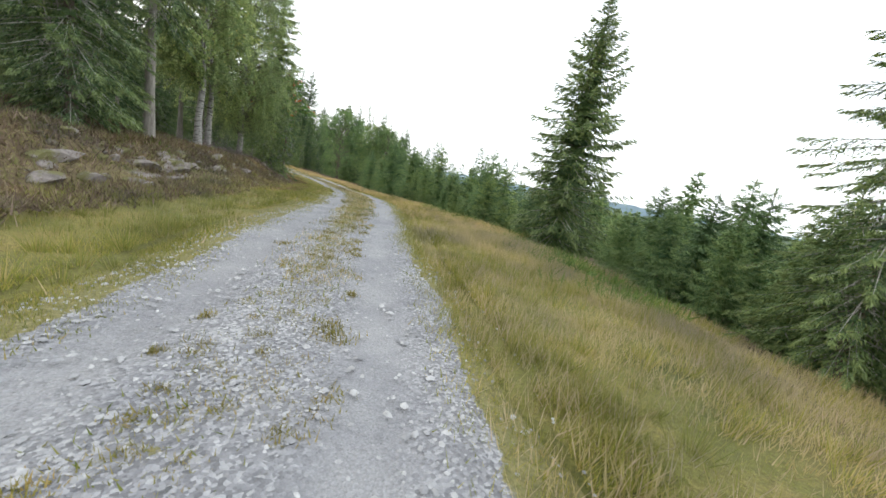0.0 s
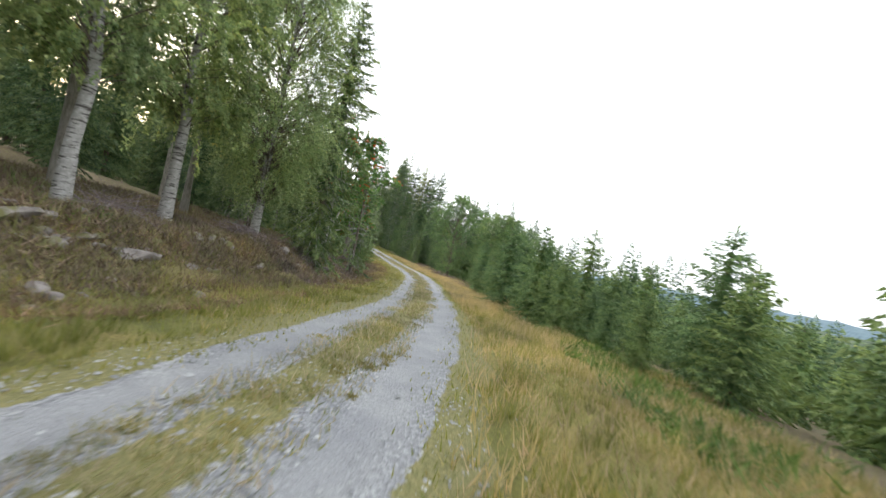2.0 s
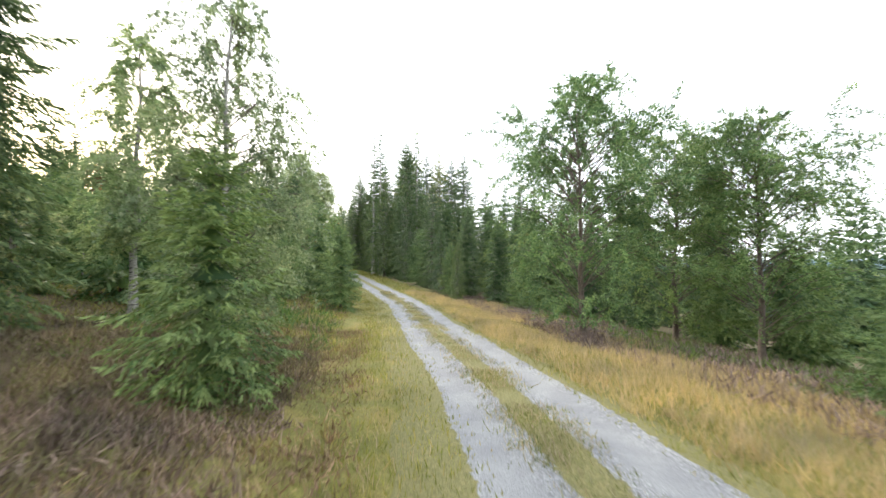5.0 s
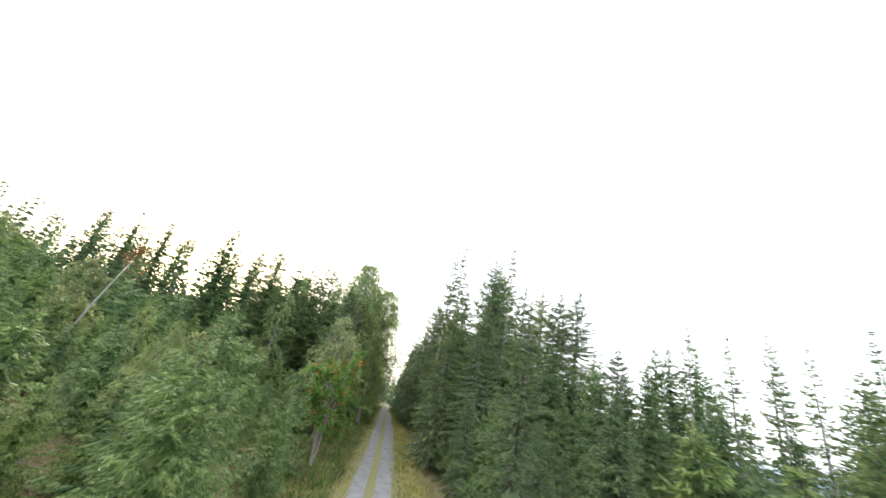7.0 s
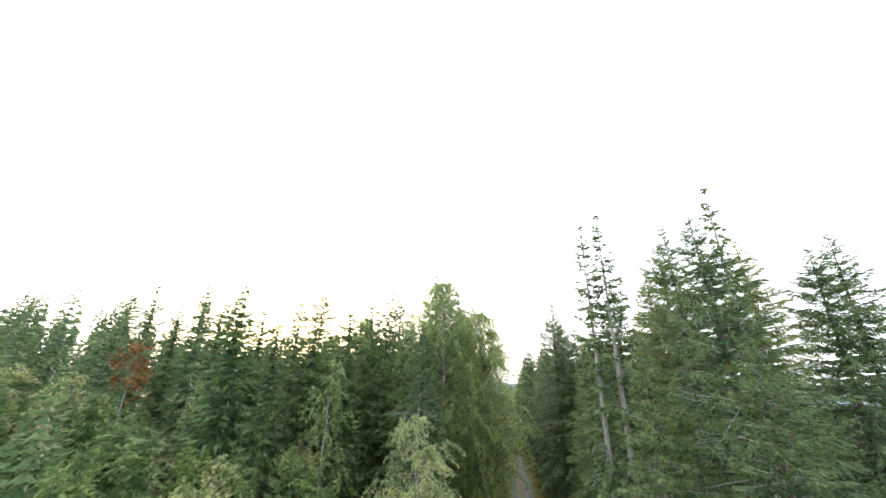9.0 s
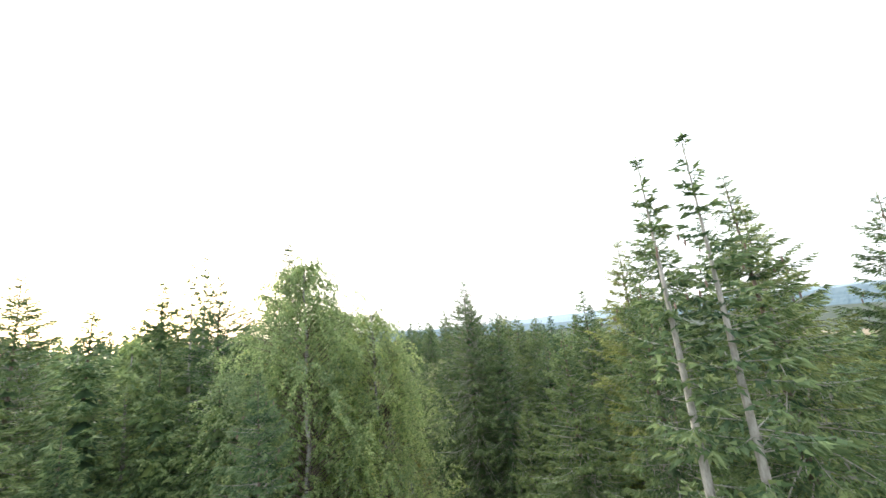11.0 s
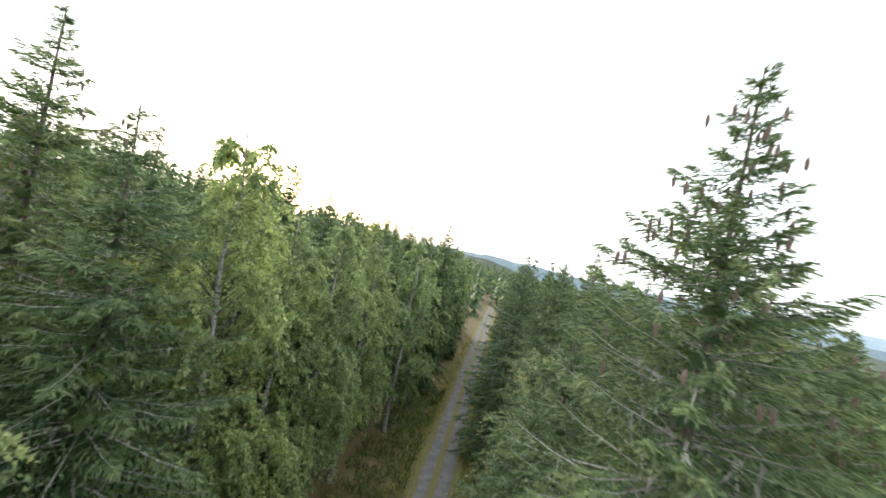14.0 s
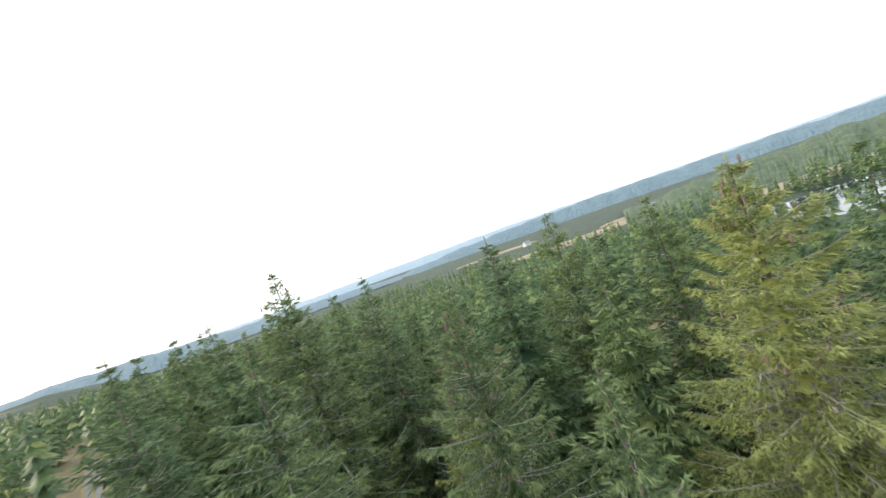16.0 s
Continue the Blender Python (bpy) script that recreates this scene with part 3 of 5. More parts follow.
stock("mossy_near", "spruce_tree", spruce_meshes(85, 20, 4.1, 1.2, 0.5, 9, 58, 0.15, MOSSY, 0.3, 0.03, True, 0.5, 18, 0.38, 0.2, None, 0.6, 0.4, 0.09), 20, "big yellow-green spruce with bare grey limbs and beard lichen", "spruce", "tall spruces")
stock("solid", "spruce_tree", spruce_meshes(90, 11, 2.3, 0.3, 0.36, 9, 26, 0.155, SPRUCE, 0.16, 0.02, True, 0.0, 0, 0.6, 0.4, None, 0.78, 0, 0.22), 11, "dense dark green spruce standing in the grass", "spruce", "grass-edge spruces")
stock("narrow", "spruce_tree", spruce_meshes(47, 14, 2.0, 0.5, 0.45, 8, 26, 0.15, SPRUCE, 0.45, 0.03, True, 0.1, 2, 0.45, 0.36, None, 0.78), 14, "narrow dense spruce at the foot of the bank", "spruce", "bank spruces")
stock("near", "spruce_tree", spruce_meshes(48, 20, 3.5, 1.0, 0.5, 9, 56, 0.135, SPRUCE, 0.34, 0.03, True, 0.3, 8, 0.42, 0.2, None, 0.62, 0.5, 0.2), 20, "tall green spruce with brown cones and grey inner branches", "spruce", "tall spruces")
stock("birch0", "birch_tree", leafy_meshes(100, 24, 5.8, 2.5, 1, 0.1, 140000, BIRCH, BARK_BIRCH, 0.9, clumps=540, cone=True), 24, "big weeping birch with pale green leaves and white bark", "birch", "birches")
stock("birch1", "birch_tree", leafy_meshes(101, 18, 3.5, 3.5, 1, 0.12, 36000, BIRCH, BARK_BIRCH, 0.8, clumps=160, cone=True), 18, "slim birch with grey-green leaves and white bark", "birch", "birches")
stock("birchfar", "birch_tree", leafy_meshes(102, 17, 3.2, 2.5, 1, 0.22, 8000, BIRCH, BARK_BIRCH, 0.7, clumps=90, cone=True), 17, "green birch among the spruces", "birch", "birches")
stock("pale", "birch_tree", leafy_meshes(103, 12, 3.2, 1.0, 1, 0.09, 30000, PALE, BARK_BIRCH, 0.8, clumps=150, cone=True), 12, "young pale yellow-green birch beside the track", "birch", "pale birches")
stock("rowan", "rowan_tree", leafy_meshes(104, 9, 2.8, 1.8, 3, 0.13, 20000, ROWAN, BARK_GREY, 0.3, 90, clumps=90), 9, "rowan with clusters of red berries and several grey stems", "rowan", "rowans")
stock("orange", "rowan_tree", leafy_meshes(105, 13, 2.2, 6.0, 1, 0.22, 2600, AUTUMN, BARK_GREY, 0.3, clumps=40), 13, "rowan in orange autumn leaf", "rowan", "rowans")
stock("willow", "willow_tree", leafy_meshes(106, 11, 4.5, 0.3, 1, 0.085, 60000, WILLOW, BARK_SPRUCE, 0.5, clumps=180), 11, "round-crowned broad-leaved tree with a brown trunk", "tree", "broad-leaved trees")
stock("berried", "rowan_tree", leafy_meshes(108, 9, 2.9, 3.0, 2, 0.115, 19000, ROWAN, PALE_BARK, 0.35, 150, clumps=90, ways=[[(0, 0, 0), (0.25, 0, 1.5), (0.18, 0, 3.6), (0.3, 0.2, 6), (0.2, 0.3, 8)], [(0.12, 0, 0.9), (0.42, 0, 1.9), (0.75, -0.05, 3.0), (0.95, -0.1, 4.6), (1.2, 0, 7.2)]],
                                                bough=[(0.3, 0, 1.35), (0.7, -0.05, 1.7), (1.3, -0.15, 1.9), (2.0, -0.2, 2.05)]), 9, "rowan with orange-red berries, a forked pale trunk and low bough", "rowan", "rowans")
stock("bush", "leafy_bush", leafy_meshes(107, 4, 1.7, 0.3, 3, 0.14, 5000, PALE, BARK_GREY, 0.2, clumps=40), 4, "yellow-green young broad-leaved bush", "bush", "bushes")


# ---- ground, one sheet to the horizon ----
def spaced(lo, hi, step, reach, grow):
    core = list(np.arange(lo, hi + 0.01, step))
    left, right, d = [core[0]], [core[-1]], step
    while core[0] - left[-1] < reach:
        d *= grow
        left.append(left[-1] - d)
        right.append(right[-1] + d)
    return np.array(left[:0:-1] + core + right[1:])


def build_ground():
    gx, gy = spaced(-118, 20, 1.0, 4200, 1.17), spaced(-10, 145, 1.0, 4200, 1.17)
    X, Y = np.meshgrid(gx, gy)
    x, y = X.ravel(), Y.ravel()
    z = land(x, y)
    s, u, _ = along(x, y)
    z = z - 0.16 * (np.abs(u) < 2.3) * (s < 330)
    n, m = len(gx), len(gy)
    i = np.arange(n * m).reshape(m, n)
    quads = np.stack([i[:-1, :-1], i[:-1, 1:], i[1:, 1:], i[1:, :-1]], -1).reshape(-1, 4)
    me = quick_mesh("ground", np.stack([x, y, z], 1), quads, GROUND)
    me.polygons.foreach_set("use_smooth", [True] * len(me.polygons))
    verge = np.clip((7.5 - 3.2 * np.clip((s - 90) / 20, 0, 1) - np.abs(u)) / (3 - 1.5 * np.clip((s - 90) / 20, 0, 1)), 0, 1) * np.clip((260 - s) / 60, 0, 1)
    verge = verge * np.where((u > 0) & (s < 62), np.clip((5.7 - u) / 1.0, 0, 1), 1)
    woods = np.clip((np.abs(u) - 90) / 60, 0, 1)
    me.attributes.new("verge", "FLOAT", "POINT").data.foreach_set("value", verge.astype(np.float32))
    me.attributes.new("woods", "FLOAT", "POINT").data.foreach_set("value", woods.astype(np.float32))
    tagged(new("ground", me), "grassy verges and mossy forest floor along the track", "ground", kind="structure")


def build_road():
    us = np.linspace(-2.5, 2.5, 41)
    rows = np.flatnonzero((ROAD_S > -12) & (ROAD_S < 315))
    S, U = np.repeat(ROAD_S[rows], len(us)), np.tile(us, len(rows))
    k = np.repeat(rows, len(us))
    uu = U * (1 + 0.03 * np.sin(S * 0.63 + 1) + 0.02 * np.sin(S * 1.9))
    rut = np.exp(-((np.abs(U) - 0.95) / 0.36) ** 2)
    crown = 0.05 * np.clip(1 - (U / 1.7) ** 2, 0, 1) - 0.045 * rut - 0.22 * np.clip((np.abs(U) - 1.7) / 0.8, 0, 1) ** 1.5
    z = ROAD[k, 2] + crown + 0.008 * np.sin(S * 2.1 + 5 * U) + 0.006 * np.sin(S * 5.3 - 3 * U)
    verts = np.stack([ROAD[k, 0] + LEFT[k, 0] * uu, ROAD[k, 1] + LEFT[k, 1] * uu, z], 1)
    tufty = np.clip((S - 1) / 14, 0.2, 1)
    green = np.maximum(np.clip((0.5 - np.abs(U)) / 0.3, 0, 1) * (0.24 + 0.46 * tufty), np.clip((np.abs(U) - np.where(U > 0, 1.35 - 0.18 * np.clip((S - 8) / 14, 0, 1), 1.62 - 0.26 * np.clip((S - 4) / 10, 0, 1))) / 0.3, 0, 1))
    green = green + 0.3 * wave(verts[:, 0], verts[:, 1], 0.8, 66) * np.clip((np.abs(U) - 1.0) / 0.3, 0, 1)
    n = len(us)
    i = np.arange(len(verts)).reshape(-1, n)
    quads = np.stack([i[:-1, :-1], i[:-1, 1:], i[1:, 1:], i[1:, :-1]], -1).reshape(-1, 4)[:, ::-1]
    me = quick_mesh("road", verts, quads, GRAVEL)
    me.polygons.foreach_set("use_smooth", [True] * len(me.polygons))
    me.attributes.new("wear", "FLOAT", "POINT").data.foreach_set("value", rut.astype(np.float32))
    # brown-grey mixes in from 88 m on, up to 0.6
    upper_brown = np.clip((S - 88) / 30, 0, 0.6)
    me.attributes.new("upper_brown", "FLOAT", "POINT").data.foreach_set("value", upper_brown.astype(np.float32))
    me.attributes.new("green", "FLOAT", "POINT").data.foreach_set("value", green.astype(np.float32))
    tagged(new("road", me), "grey gravel forest track with two worn wheel ruts", "road", kind="structure")


build_ground()
build_road()

# ---- trees that stand out one by one: kind, x, y, height of the top ----
OUT = [("old2", -11.8, 11.2, 14), ("old1", -14.5, 13.6, 15), ("old0", -17.5, 15.5, 15), ("mid0", -112.0, 148.9, 20.5), ("mid1", -115.8, 152.4, 21.0), ("mid2", -108.2, 145.4, 20.5), ("mid1", -119.5, 155.9, 20.5),
       ("mid0", -37.2, 91.0, 9.7), ("mid1", -34.0, 91.9, 10.2), ("mid2", -30.6, 92.4, 8.5), ("mid0", -26.8, 92.5, 7.5), ("mid1", -24.2, 92.4, 7.8), ("small1", -27.1, 82.5, 5.2), ("small0", -30.4, 84.4, 6.4), ("small2", -24.5, 84.0, 5.0),
       ("thin", -24.8, 102.4, 14.2), ("thin", -21.3, 102.0, 15.6), ("thin", -26.9, 100.5, 13.5), ("mid1", -36.2, 106.1, 14.8), ("thin", -33.2, 106.4, 16.8),
       ("young0", 7.3, 9.4, 1.9), ("young1", 8.1, 7.9, 2.2), ("young2", 6.9, 11.6, 2.0), ("young1", 9.3, 6.3, 2.4), ("young0", 8.7, 10.4, 2.8), ("young2", 7.7, 14.0, 2.6), ("young2", 10.1, 8.2, 3.2), ("young0", 8.4, 5.0, 1.4), ("young1", 6.4, 13.6, 1.4), ("young2", 9.6, 12.4, 3.2),
       ("old2", 7.7, 6.6, 8.8), ("solid", 5.2, 17.7, 10.6), ("young0", -6.7, 37.9, 4.1), ("young2", -8.9, 44.3, 2.7), ("young1", -4.2, 36.6, 3.2), ("young2", -4.6, 41.0, 3.6), ("young0", -1.8, 38.2, 4.4), ("young1", -2.8, 34.2, 2.4), ("young2", -11.0, 47.6, 3.0), ("young1", -7.4, 48.0, 4.2), ("young2", 8.3, 12.0, 2.5), ("young1", 7.0, 21.0, 3.5), ("young1", 9.5, 9.0, 3.0),
       ("edge", -11.9, 14.2, 15), ("birch1", -14.6, 21.5, 16), ("birch1", -12.9, 18.3, 15), ("edge", -13.5, 9.5, 14), ("edge", -12.8, 5.0, 14), ("edge", -16.5, 19.5, 15), ("birch0", -14.9, 25.2, 15),
       ("narrow", -14.3, 28.2, 13), ("edge", -18.5, 8.0, 15), ("edge", -19.5, 12.5, 16), ("edge", -18.5, 24.5, 14), ("berried", -16.9, 31.8, 8.2), ("poled", -15.6, 33.4, 6.5), ("old1", -23.5, 36.5, 11), ("young0", -17.6, 36.6, 2.2), ("old0", -27, 33, 13), ("rowan", -19.3, 37.5, 5.5), ("edge", -25.5, 27.5, 12), ("poled", -20.5, 29.5, 9),
       ("pale", -27.6, 49.7, 8.8), ("young1", -24.8, 47.6, 3.4), ("willow", -19.4, 60.8, 8.8), ("willow", -15.2, 67.5, 8.0), ("willow", -12.5, 63.5, 7.2),
       ("young2", -38.8, 66.3, 5.0), ("young0", -34.6, 62.3, 3.7), ("young1", -41.8, 67.6, 6.6), ("solid", -28.0, 75.9, 5.1), ("solid", -32.5, 79.5, 6.5), ("young0", -24.8, 72.6, 2.6), ("old2", -38.6, 83.0, 11.0), ("old1", -50.9, 97.3, 22.2), ("old2", -49.0, 94.0, 15), ("old0", -49.4, 112, 23), ("old1", -48.7, 116.9, 25.3),
       ("thin", -58.2, 99.6, 25.6), ("thin", -59.6, 99.4, 25.2), ("old2", -56.2, 106.6, 25.8), ("old0", -40, 106.6, 14.5),
       ("thin", -30.8, 121.3, 19.6), ("thin", -27, 123.9, 20.8), ("mid1", -37.6, 122.8, 18.7), ("mid2", -34.8, 124, 18.7),
       ("orange", -94.4, 71.5, 17.2), ("bush", -92.1, 79.9, 12.2), ("pale", -62.1, 86.3, 12.3), ("rowan", -54.5, 81.5, 7.5), ("bush", -83, 86.5, 8.5),
       ("mid0", -118.6, 67.3, 27.4), ("mid1", -114.6, 73.9, 25.5), ("mid2", -108.3, 71, 26.1), ("mid0", -114.8, 79.6, 27), ("mid1", -118.3, 77.2, 30.1), ("thin", -116, 81.2, 29.8),
       ("old2", -94.6, 87.2, 24.9), ("old0", -92.9, 89.9, 25.7), ("thin", -94.6, 100.8, 28.4), ("thin", -93.4, 99.4, 27.4), ("mid1", -95.4, 98, 26.4),
       ("birch0", -78.8, 99.6, 26.3), ("birch0", -76.8, 103.6, 22.6), ("birch0", -82.0, 105.0, 23.4), ("old2", -83.5, 101.8, 27.4), ("old1", -89.5, 99.5, 26),
       ("near", -78.4, 118.5, 24.8), ("old3", -62.8, 115.2, 25.3), ("old1", -60.5, 113.7, 27.3), ("old2", -57.4, 116.2, 26.2), ("old3", -54.5, 117.6, 26.8), ("old2", -67.1, 121.4, 22.4),
       ("near", -77.2, 124.0, 20.5), ("near", -79.4, 121.7, 22.8), ("old0", -78.9, 130.2, 20.8), ("old1", -75.7, 131.1, 20.0), 
       ("near", -90, 136.9, 20.2), ("mossy_near", -82.3, 135.4, 21.2), ("old3", -91.4, 140.9, 15.9), ("old0", -91.2, 145.7, 15.4), ("pale", -90, 130.1, 16.6), ("mid0", -72, 149, 19),
       ("birch1", -92.2, 112.2, 24), ("birch1", -98.8, 118.4, 21.5), ("birch1", -102.5, 122.6, 20.5), ("birch1", -107.5, 125.4, 19.5), ("birch1", -95.6, 115.4, 21.0), ("birch1", -118.5, 136.0, 18),
       ("old0", -98.3, 144.9, 23.3), ("old1", -105.5, 149.6, 22.0), ("old2", -101.6, 138.4, 21.7), ("mid1", -109.8, 156.8, 21.1), ("mid0", -118.9, 139.9, 24.0), ("old1", -84.0, 145.2, 21.5), ("mid2", -89.9, 147.5, 18.2), ("mid0", -118.6, 118.1, 26.2), ("mid2", -112.2, 154.5, 21.9), ("thin", -51.3, 101.4, 25.4), ("old0", -79.8, 143.6, 20.6), ("old2", -95.3, 149.6, 21.7), ("old2", -92.3, 106.4, 25.4), ("young2", -4.0, 32.6, 3.5), ("young0", -3.2, 30.4, 1.6)]
TAKEN = []
for i, (kind, x, y, top) in enumerate(OUT):
    plant(kind, x, y, top - height(x, y), turn=28 if kind == "berried" else (i * 77) % 360)
    TAKEN.append((x, y, 3.0 if kind[:3] in ("old", "mos", "bir", "edg") else 1.8))

# ---- the rest of the forest: where the flight passes, trees keep clear of it ----
CLEAR = np.array([(0, 0, 1.5), (-0.5, 4, 1), (-1.2, 12, 1), (-3.4, 19, 1.1), (-8.7, 28.6, 0.9), (-16, 41, 0.5), (-22.2, 51.2, 0.5), (-27.7, 62.5, 4.7), (-34.8, 69.8, 8.8), (-43.7, 75.1, 12.8), (-49.9, 78.9, 15.7),
                  (-57, 85, 19), (-63, 91, 21.2), (-69, 102.6, 21), (-75.7, 111, 20), (-80.2, 114.1, 20.4), (-84.6, 117.3, 20.8), (-89.6, 126.3, 21)])


def free(x, y, gap, top, wide):
    for tx, ty, tg in TAKEN:
        if (x - tx) ** 2 + (y - ty) ** 2 < (gap * 0.5 + tg * 0.5) ** 2:
            return False
    d = np.hypot(CLEAR[:, 0] - x, CLEAR[:, 1] - y)
    return not np.any((d < wide + 3.2) & (CLEAR[:, 2] < top + 1.5))


def scatter(tries, box, rule, seed, most=999):
    """Trees at random places in a box; rule gives kind, height, gap and width for a place by the road, or nothing."""
    rng = random.Random(seed)
    made = 0
    spots = [(rng.uniform(box[0], box[2]), rng.uniform(box[1], box[3])) for _ in range(tries)]
    dist, side, _z = along([p[0] for p in spots], [p[1] for p in spots])
    for (x, y), s, u in zip(spots, dist, side):
        got = rule(s, u, rng)
        if not got or made >= most:
            continue
        kind, H, gap, wide = got
        away = np.hypot(CLEAR[:, 0] - x, CLEAR[:, 1] - y).min()
        if kind[:3] == "mid" and s > 60 and away < 11.5:
            kind = f"old{rng.randrange(3)}"
        if kind == "birchfar" and away < 14:
            kind = "birch1"
        if kind[:5] == "young" and away > 12.5:
            kind = f"small{kind[5]}"
        zz = height(x, y)
        if s > 104 and u < -9 and x > -63:
            H = min(H, 12.5 - zz)
        if free(x, y, gap, zz + H, wide):
            plant(kind, x, y, H, rng.uniform(0, 360), rng.uniform(0.88, 1.15), zz - 0.05)
            TAKEN.append((x, y, gap))
            made += 1


MIDS, YOUNGS = ["mid0", "mid1", "mid2"], ["young0", "young1", "young2"]


def rule_near(s, u, rng):
    if s < 66:
        if (10.5 if s < 24 or s > 50 else 15) < u < (21 if s < 30 else 34):
            if 13 < s < 30 and rng.random() < 0.65:
                return None
            return rng.choice(["birch1", "edge", "edge"] + MIDS if u < 16 else MIDS), rng.uniform(9, 15), 3.6 if s > 30 or s < 13 else 5.0, 1.5
        if -30 < u < (-8.6 if s < 12 else -7.0 if s < 54 else -15):
            return rng.choice(YOUNGS), rng.uniform(3.0, 6.5) * (1 if u < -10 else 0.75), 2.2, 1.2
        return None
    if s < 104 or (s < 122 and u > 5):
        if 5.0 < u < 60 and (s > 77 or u > 11):
            return rng.choice(YOUNGS * 4 + (["bush", "birchfar"] if u > 12 else [])), rng.uniform(3.2, 6.8) + max(0, u - 12) * 0.1, 2.35, 1.4
        if s < 76 and u > -17 and u < 0:
            return None
        if -9 < u < -5.2:
            return rng.choice(["young0", "young1", "mid1"]), rng.uniform(5, 9), 2.6, 1.5
        if -36 < u <= -9:
            return rng.choice(MIDS), rng.uniform(9, 15.5), 4.0, 1.8
        return None
    if 5.7 < u < 30:
        return rng.choice(["birchfar"] * (2 if u < 12 else 1) + MIDS), rng.uniform(15, 20) + 2.5 * (s > 128), 3.6, 2
    if -27 < u < -4.9:
        return rng.choice(MIDS), rng.choice([rng.uniform(19, 22.5), rng.uniform(18.5, 21.5), rng.uniform(13, 18)]) + 0.1 * min(-u - 3, 30), 3.6, 2
    return None


scatter(1900, (-50, -6, 26, 75), rule_near, 1, 185)
scatter(3600, (-115, 40, -10, 128), rule_near, 2, 270)
scatter(4200, (-160, 105, -55, 195), rule_near, 3, 300)


# ---- woods farther off: one joined stand, no tree of it near the flight ----
def joined(me_list, places, name, label, category, material, lots=None):
    """One mesh of many scaled and turned copies of a few crowns."""
    vs, fs, n = [], [], 0
    data = []
    for me in me_list:
        v = np.empty(len(me.vertices) * 3, np.float32)
        me.vertices.foreach_get("co", v)
        q = np.empty(len(me.loops), np.int32)
        me.loops.foreach_get("vertex_index", q)
        data.append((v.reshape(-1, 3), q.reshape(-1, 3)))
    for i, (x, y, z, k, turn) in enumerate(places):
        v, q = data[i % len(data)]
        c, s = math.cos(turn), math.sin(turn)
        vs.append(np.stack([v[:, 0] * c - v[:, 1] * s, v[:, 0] * s + v[:, 1] * c, v[:, 2]], 1) * k + (x, y, z))
        fs.append(q + n)
        n += len(v)
    me = quick_mesh(name, np.concatenate(vs), np.concatenate(fs), material)
    return tagged(new(name, me), label, category, kind="stuff")


def far_places(count, seed, near, reach, area=None):
    rng = np.random.RandomState(seed)
    out = []
    x = rng.uniform(-360, 330 if near < 50 else 480, count * 9)
    y = rng.uniform(0, 620 if near < 50 else 800, count * 9)
    if area:
        x, y = rng.uniform(area[0], area[2], count * 3), rng.uniform(area[1], area[3], count * 3)
    s, u, _ = along(x, y)
    z = land(x, y)
    a = np.abs(u)
    ok = (a > np.where(s > 300, 0, np.where(s > 172, 4.6, near))) & (a < (9999 if area else np.where(s > 172, 60 if near < 50 else 420, reach))) & (z > -23.9) & (s > -60) & (rng.rand(len(x)) < (1.0 if area else np.clip(140 / a, 0.3, 1)))
    ok &= (s > 104) | ((u > 62) & (s > 66)) | ((u > 34) & (s < 66)) | (u < -95) | ((u < -36) & (s > 66))
    way = np.array([p[1].translation[:2] for p in PATH])
    apart = np.min(np.hypot(x[:, None] - way[:, 0], y[:, None] - way[:, 1]), axis=1)
    ok &= apart > (105 if near > 50 else 14)
    bearing, off = np.degrees(np.arctan2(x + 89, y - 126)), np.hypot(x + 89, y - 126)
    ok &= ~((bearing > 42) & (bearing < 56) & (off > 130) & (off < 330) & (rng.rand(len(x)) < 0.9))
    if near > 50:
        ok &= ~((u > 0) & (u < 120) & (s < 122))
    for f in FIELDS:
        ok &= ((x - f[0]) / f[2]) ** 2 + ((y - f[1]) / f[3]) ** 2 > 1
    for i in np.flatnonzero(ok)[:count]:
        out.append((x[i], y[i], z[i] - 0.3, rng.uniform(0.8, 1.15) * (0.6 if u[i] > 0 and s[i] < 122 else 1), rng.uniform(0, 6.28)))
    return out


FIELDS = [(70, 600, 100, 34), (190, 640, 70, 45), (10, 900, 100, 30), (215, 420, 80, 26)]
def far_crown(seed, H, R, tiers, sides, full, sprigs):
    """A spruce crown for the distance: tiers of boughs with sprigs standing out of them."""
    rng = np.random.RandomState(seed)
    v, f = skirts(rng, H, R, 0.8, 0.5, tiers, sides, full, lambda z: np.array([0, 0, z]), 0.6)
    if sprigs:
        t = rng.rand(sprigs) ** 1.3
        env = R * (1 - np.exp(-(1 - t) / 0.5)) / 0.865 * np.minimum(1, 0.72 + 2 * t) + 0.1
        a = rng.uniform(0, 6.28, sprigs)
        o = np.stack([np.cos(a), np.sin(a), np.zeros(sprigs)], 1)
        base = o * (env * rng.uniform(0.35, 0.75, sprigs))[:, None] + np.array([0, 0, 1.0]) * (0.8 + (H - 0.8) * t)[:, None]
        v2, f2 = needles(base, o + rng.normal(0, 0.25, (sprigs, 3)) + np.array([0, 0, 1.0]) * (0.9 * t - 0.5)[:, None], 0.3 + 0.2 * env, 0.12 + 0.07 * env, rng, 1.0)
        v, f = np.concatenate([v, v2]), np.concatenate([f, f2 + len(v)])
    return quick_mesh("far_crown", v, f, SPRUCE)


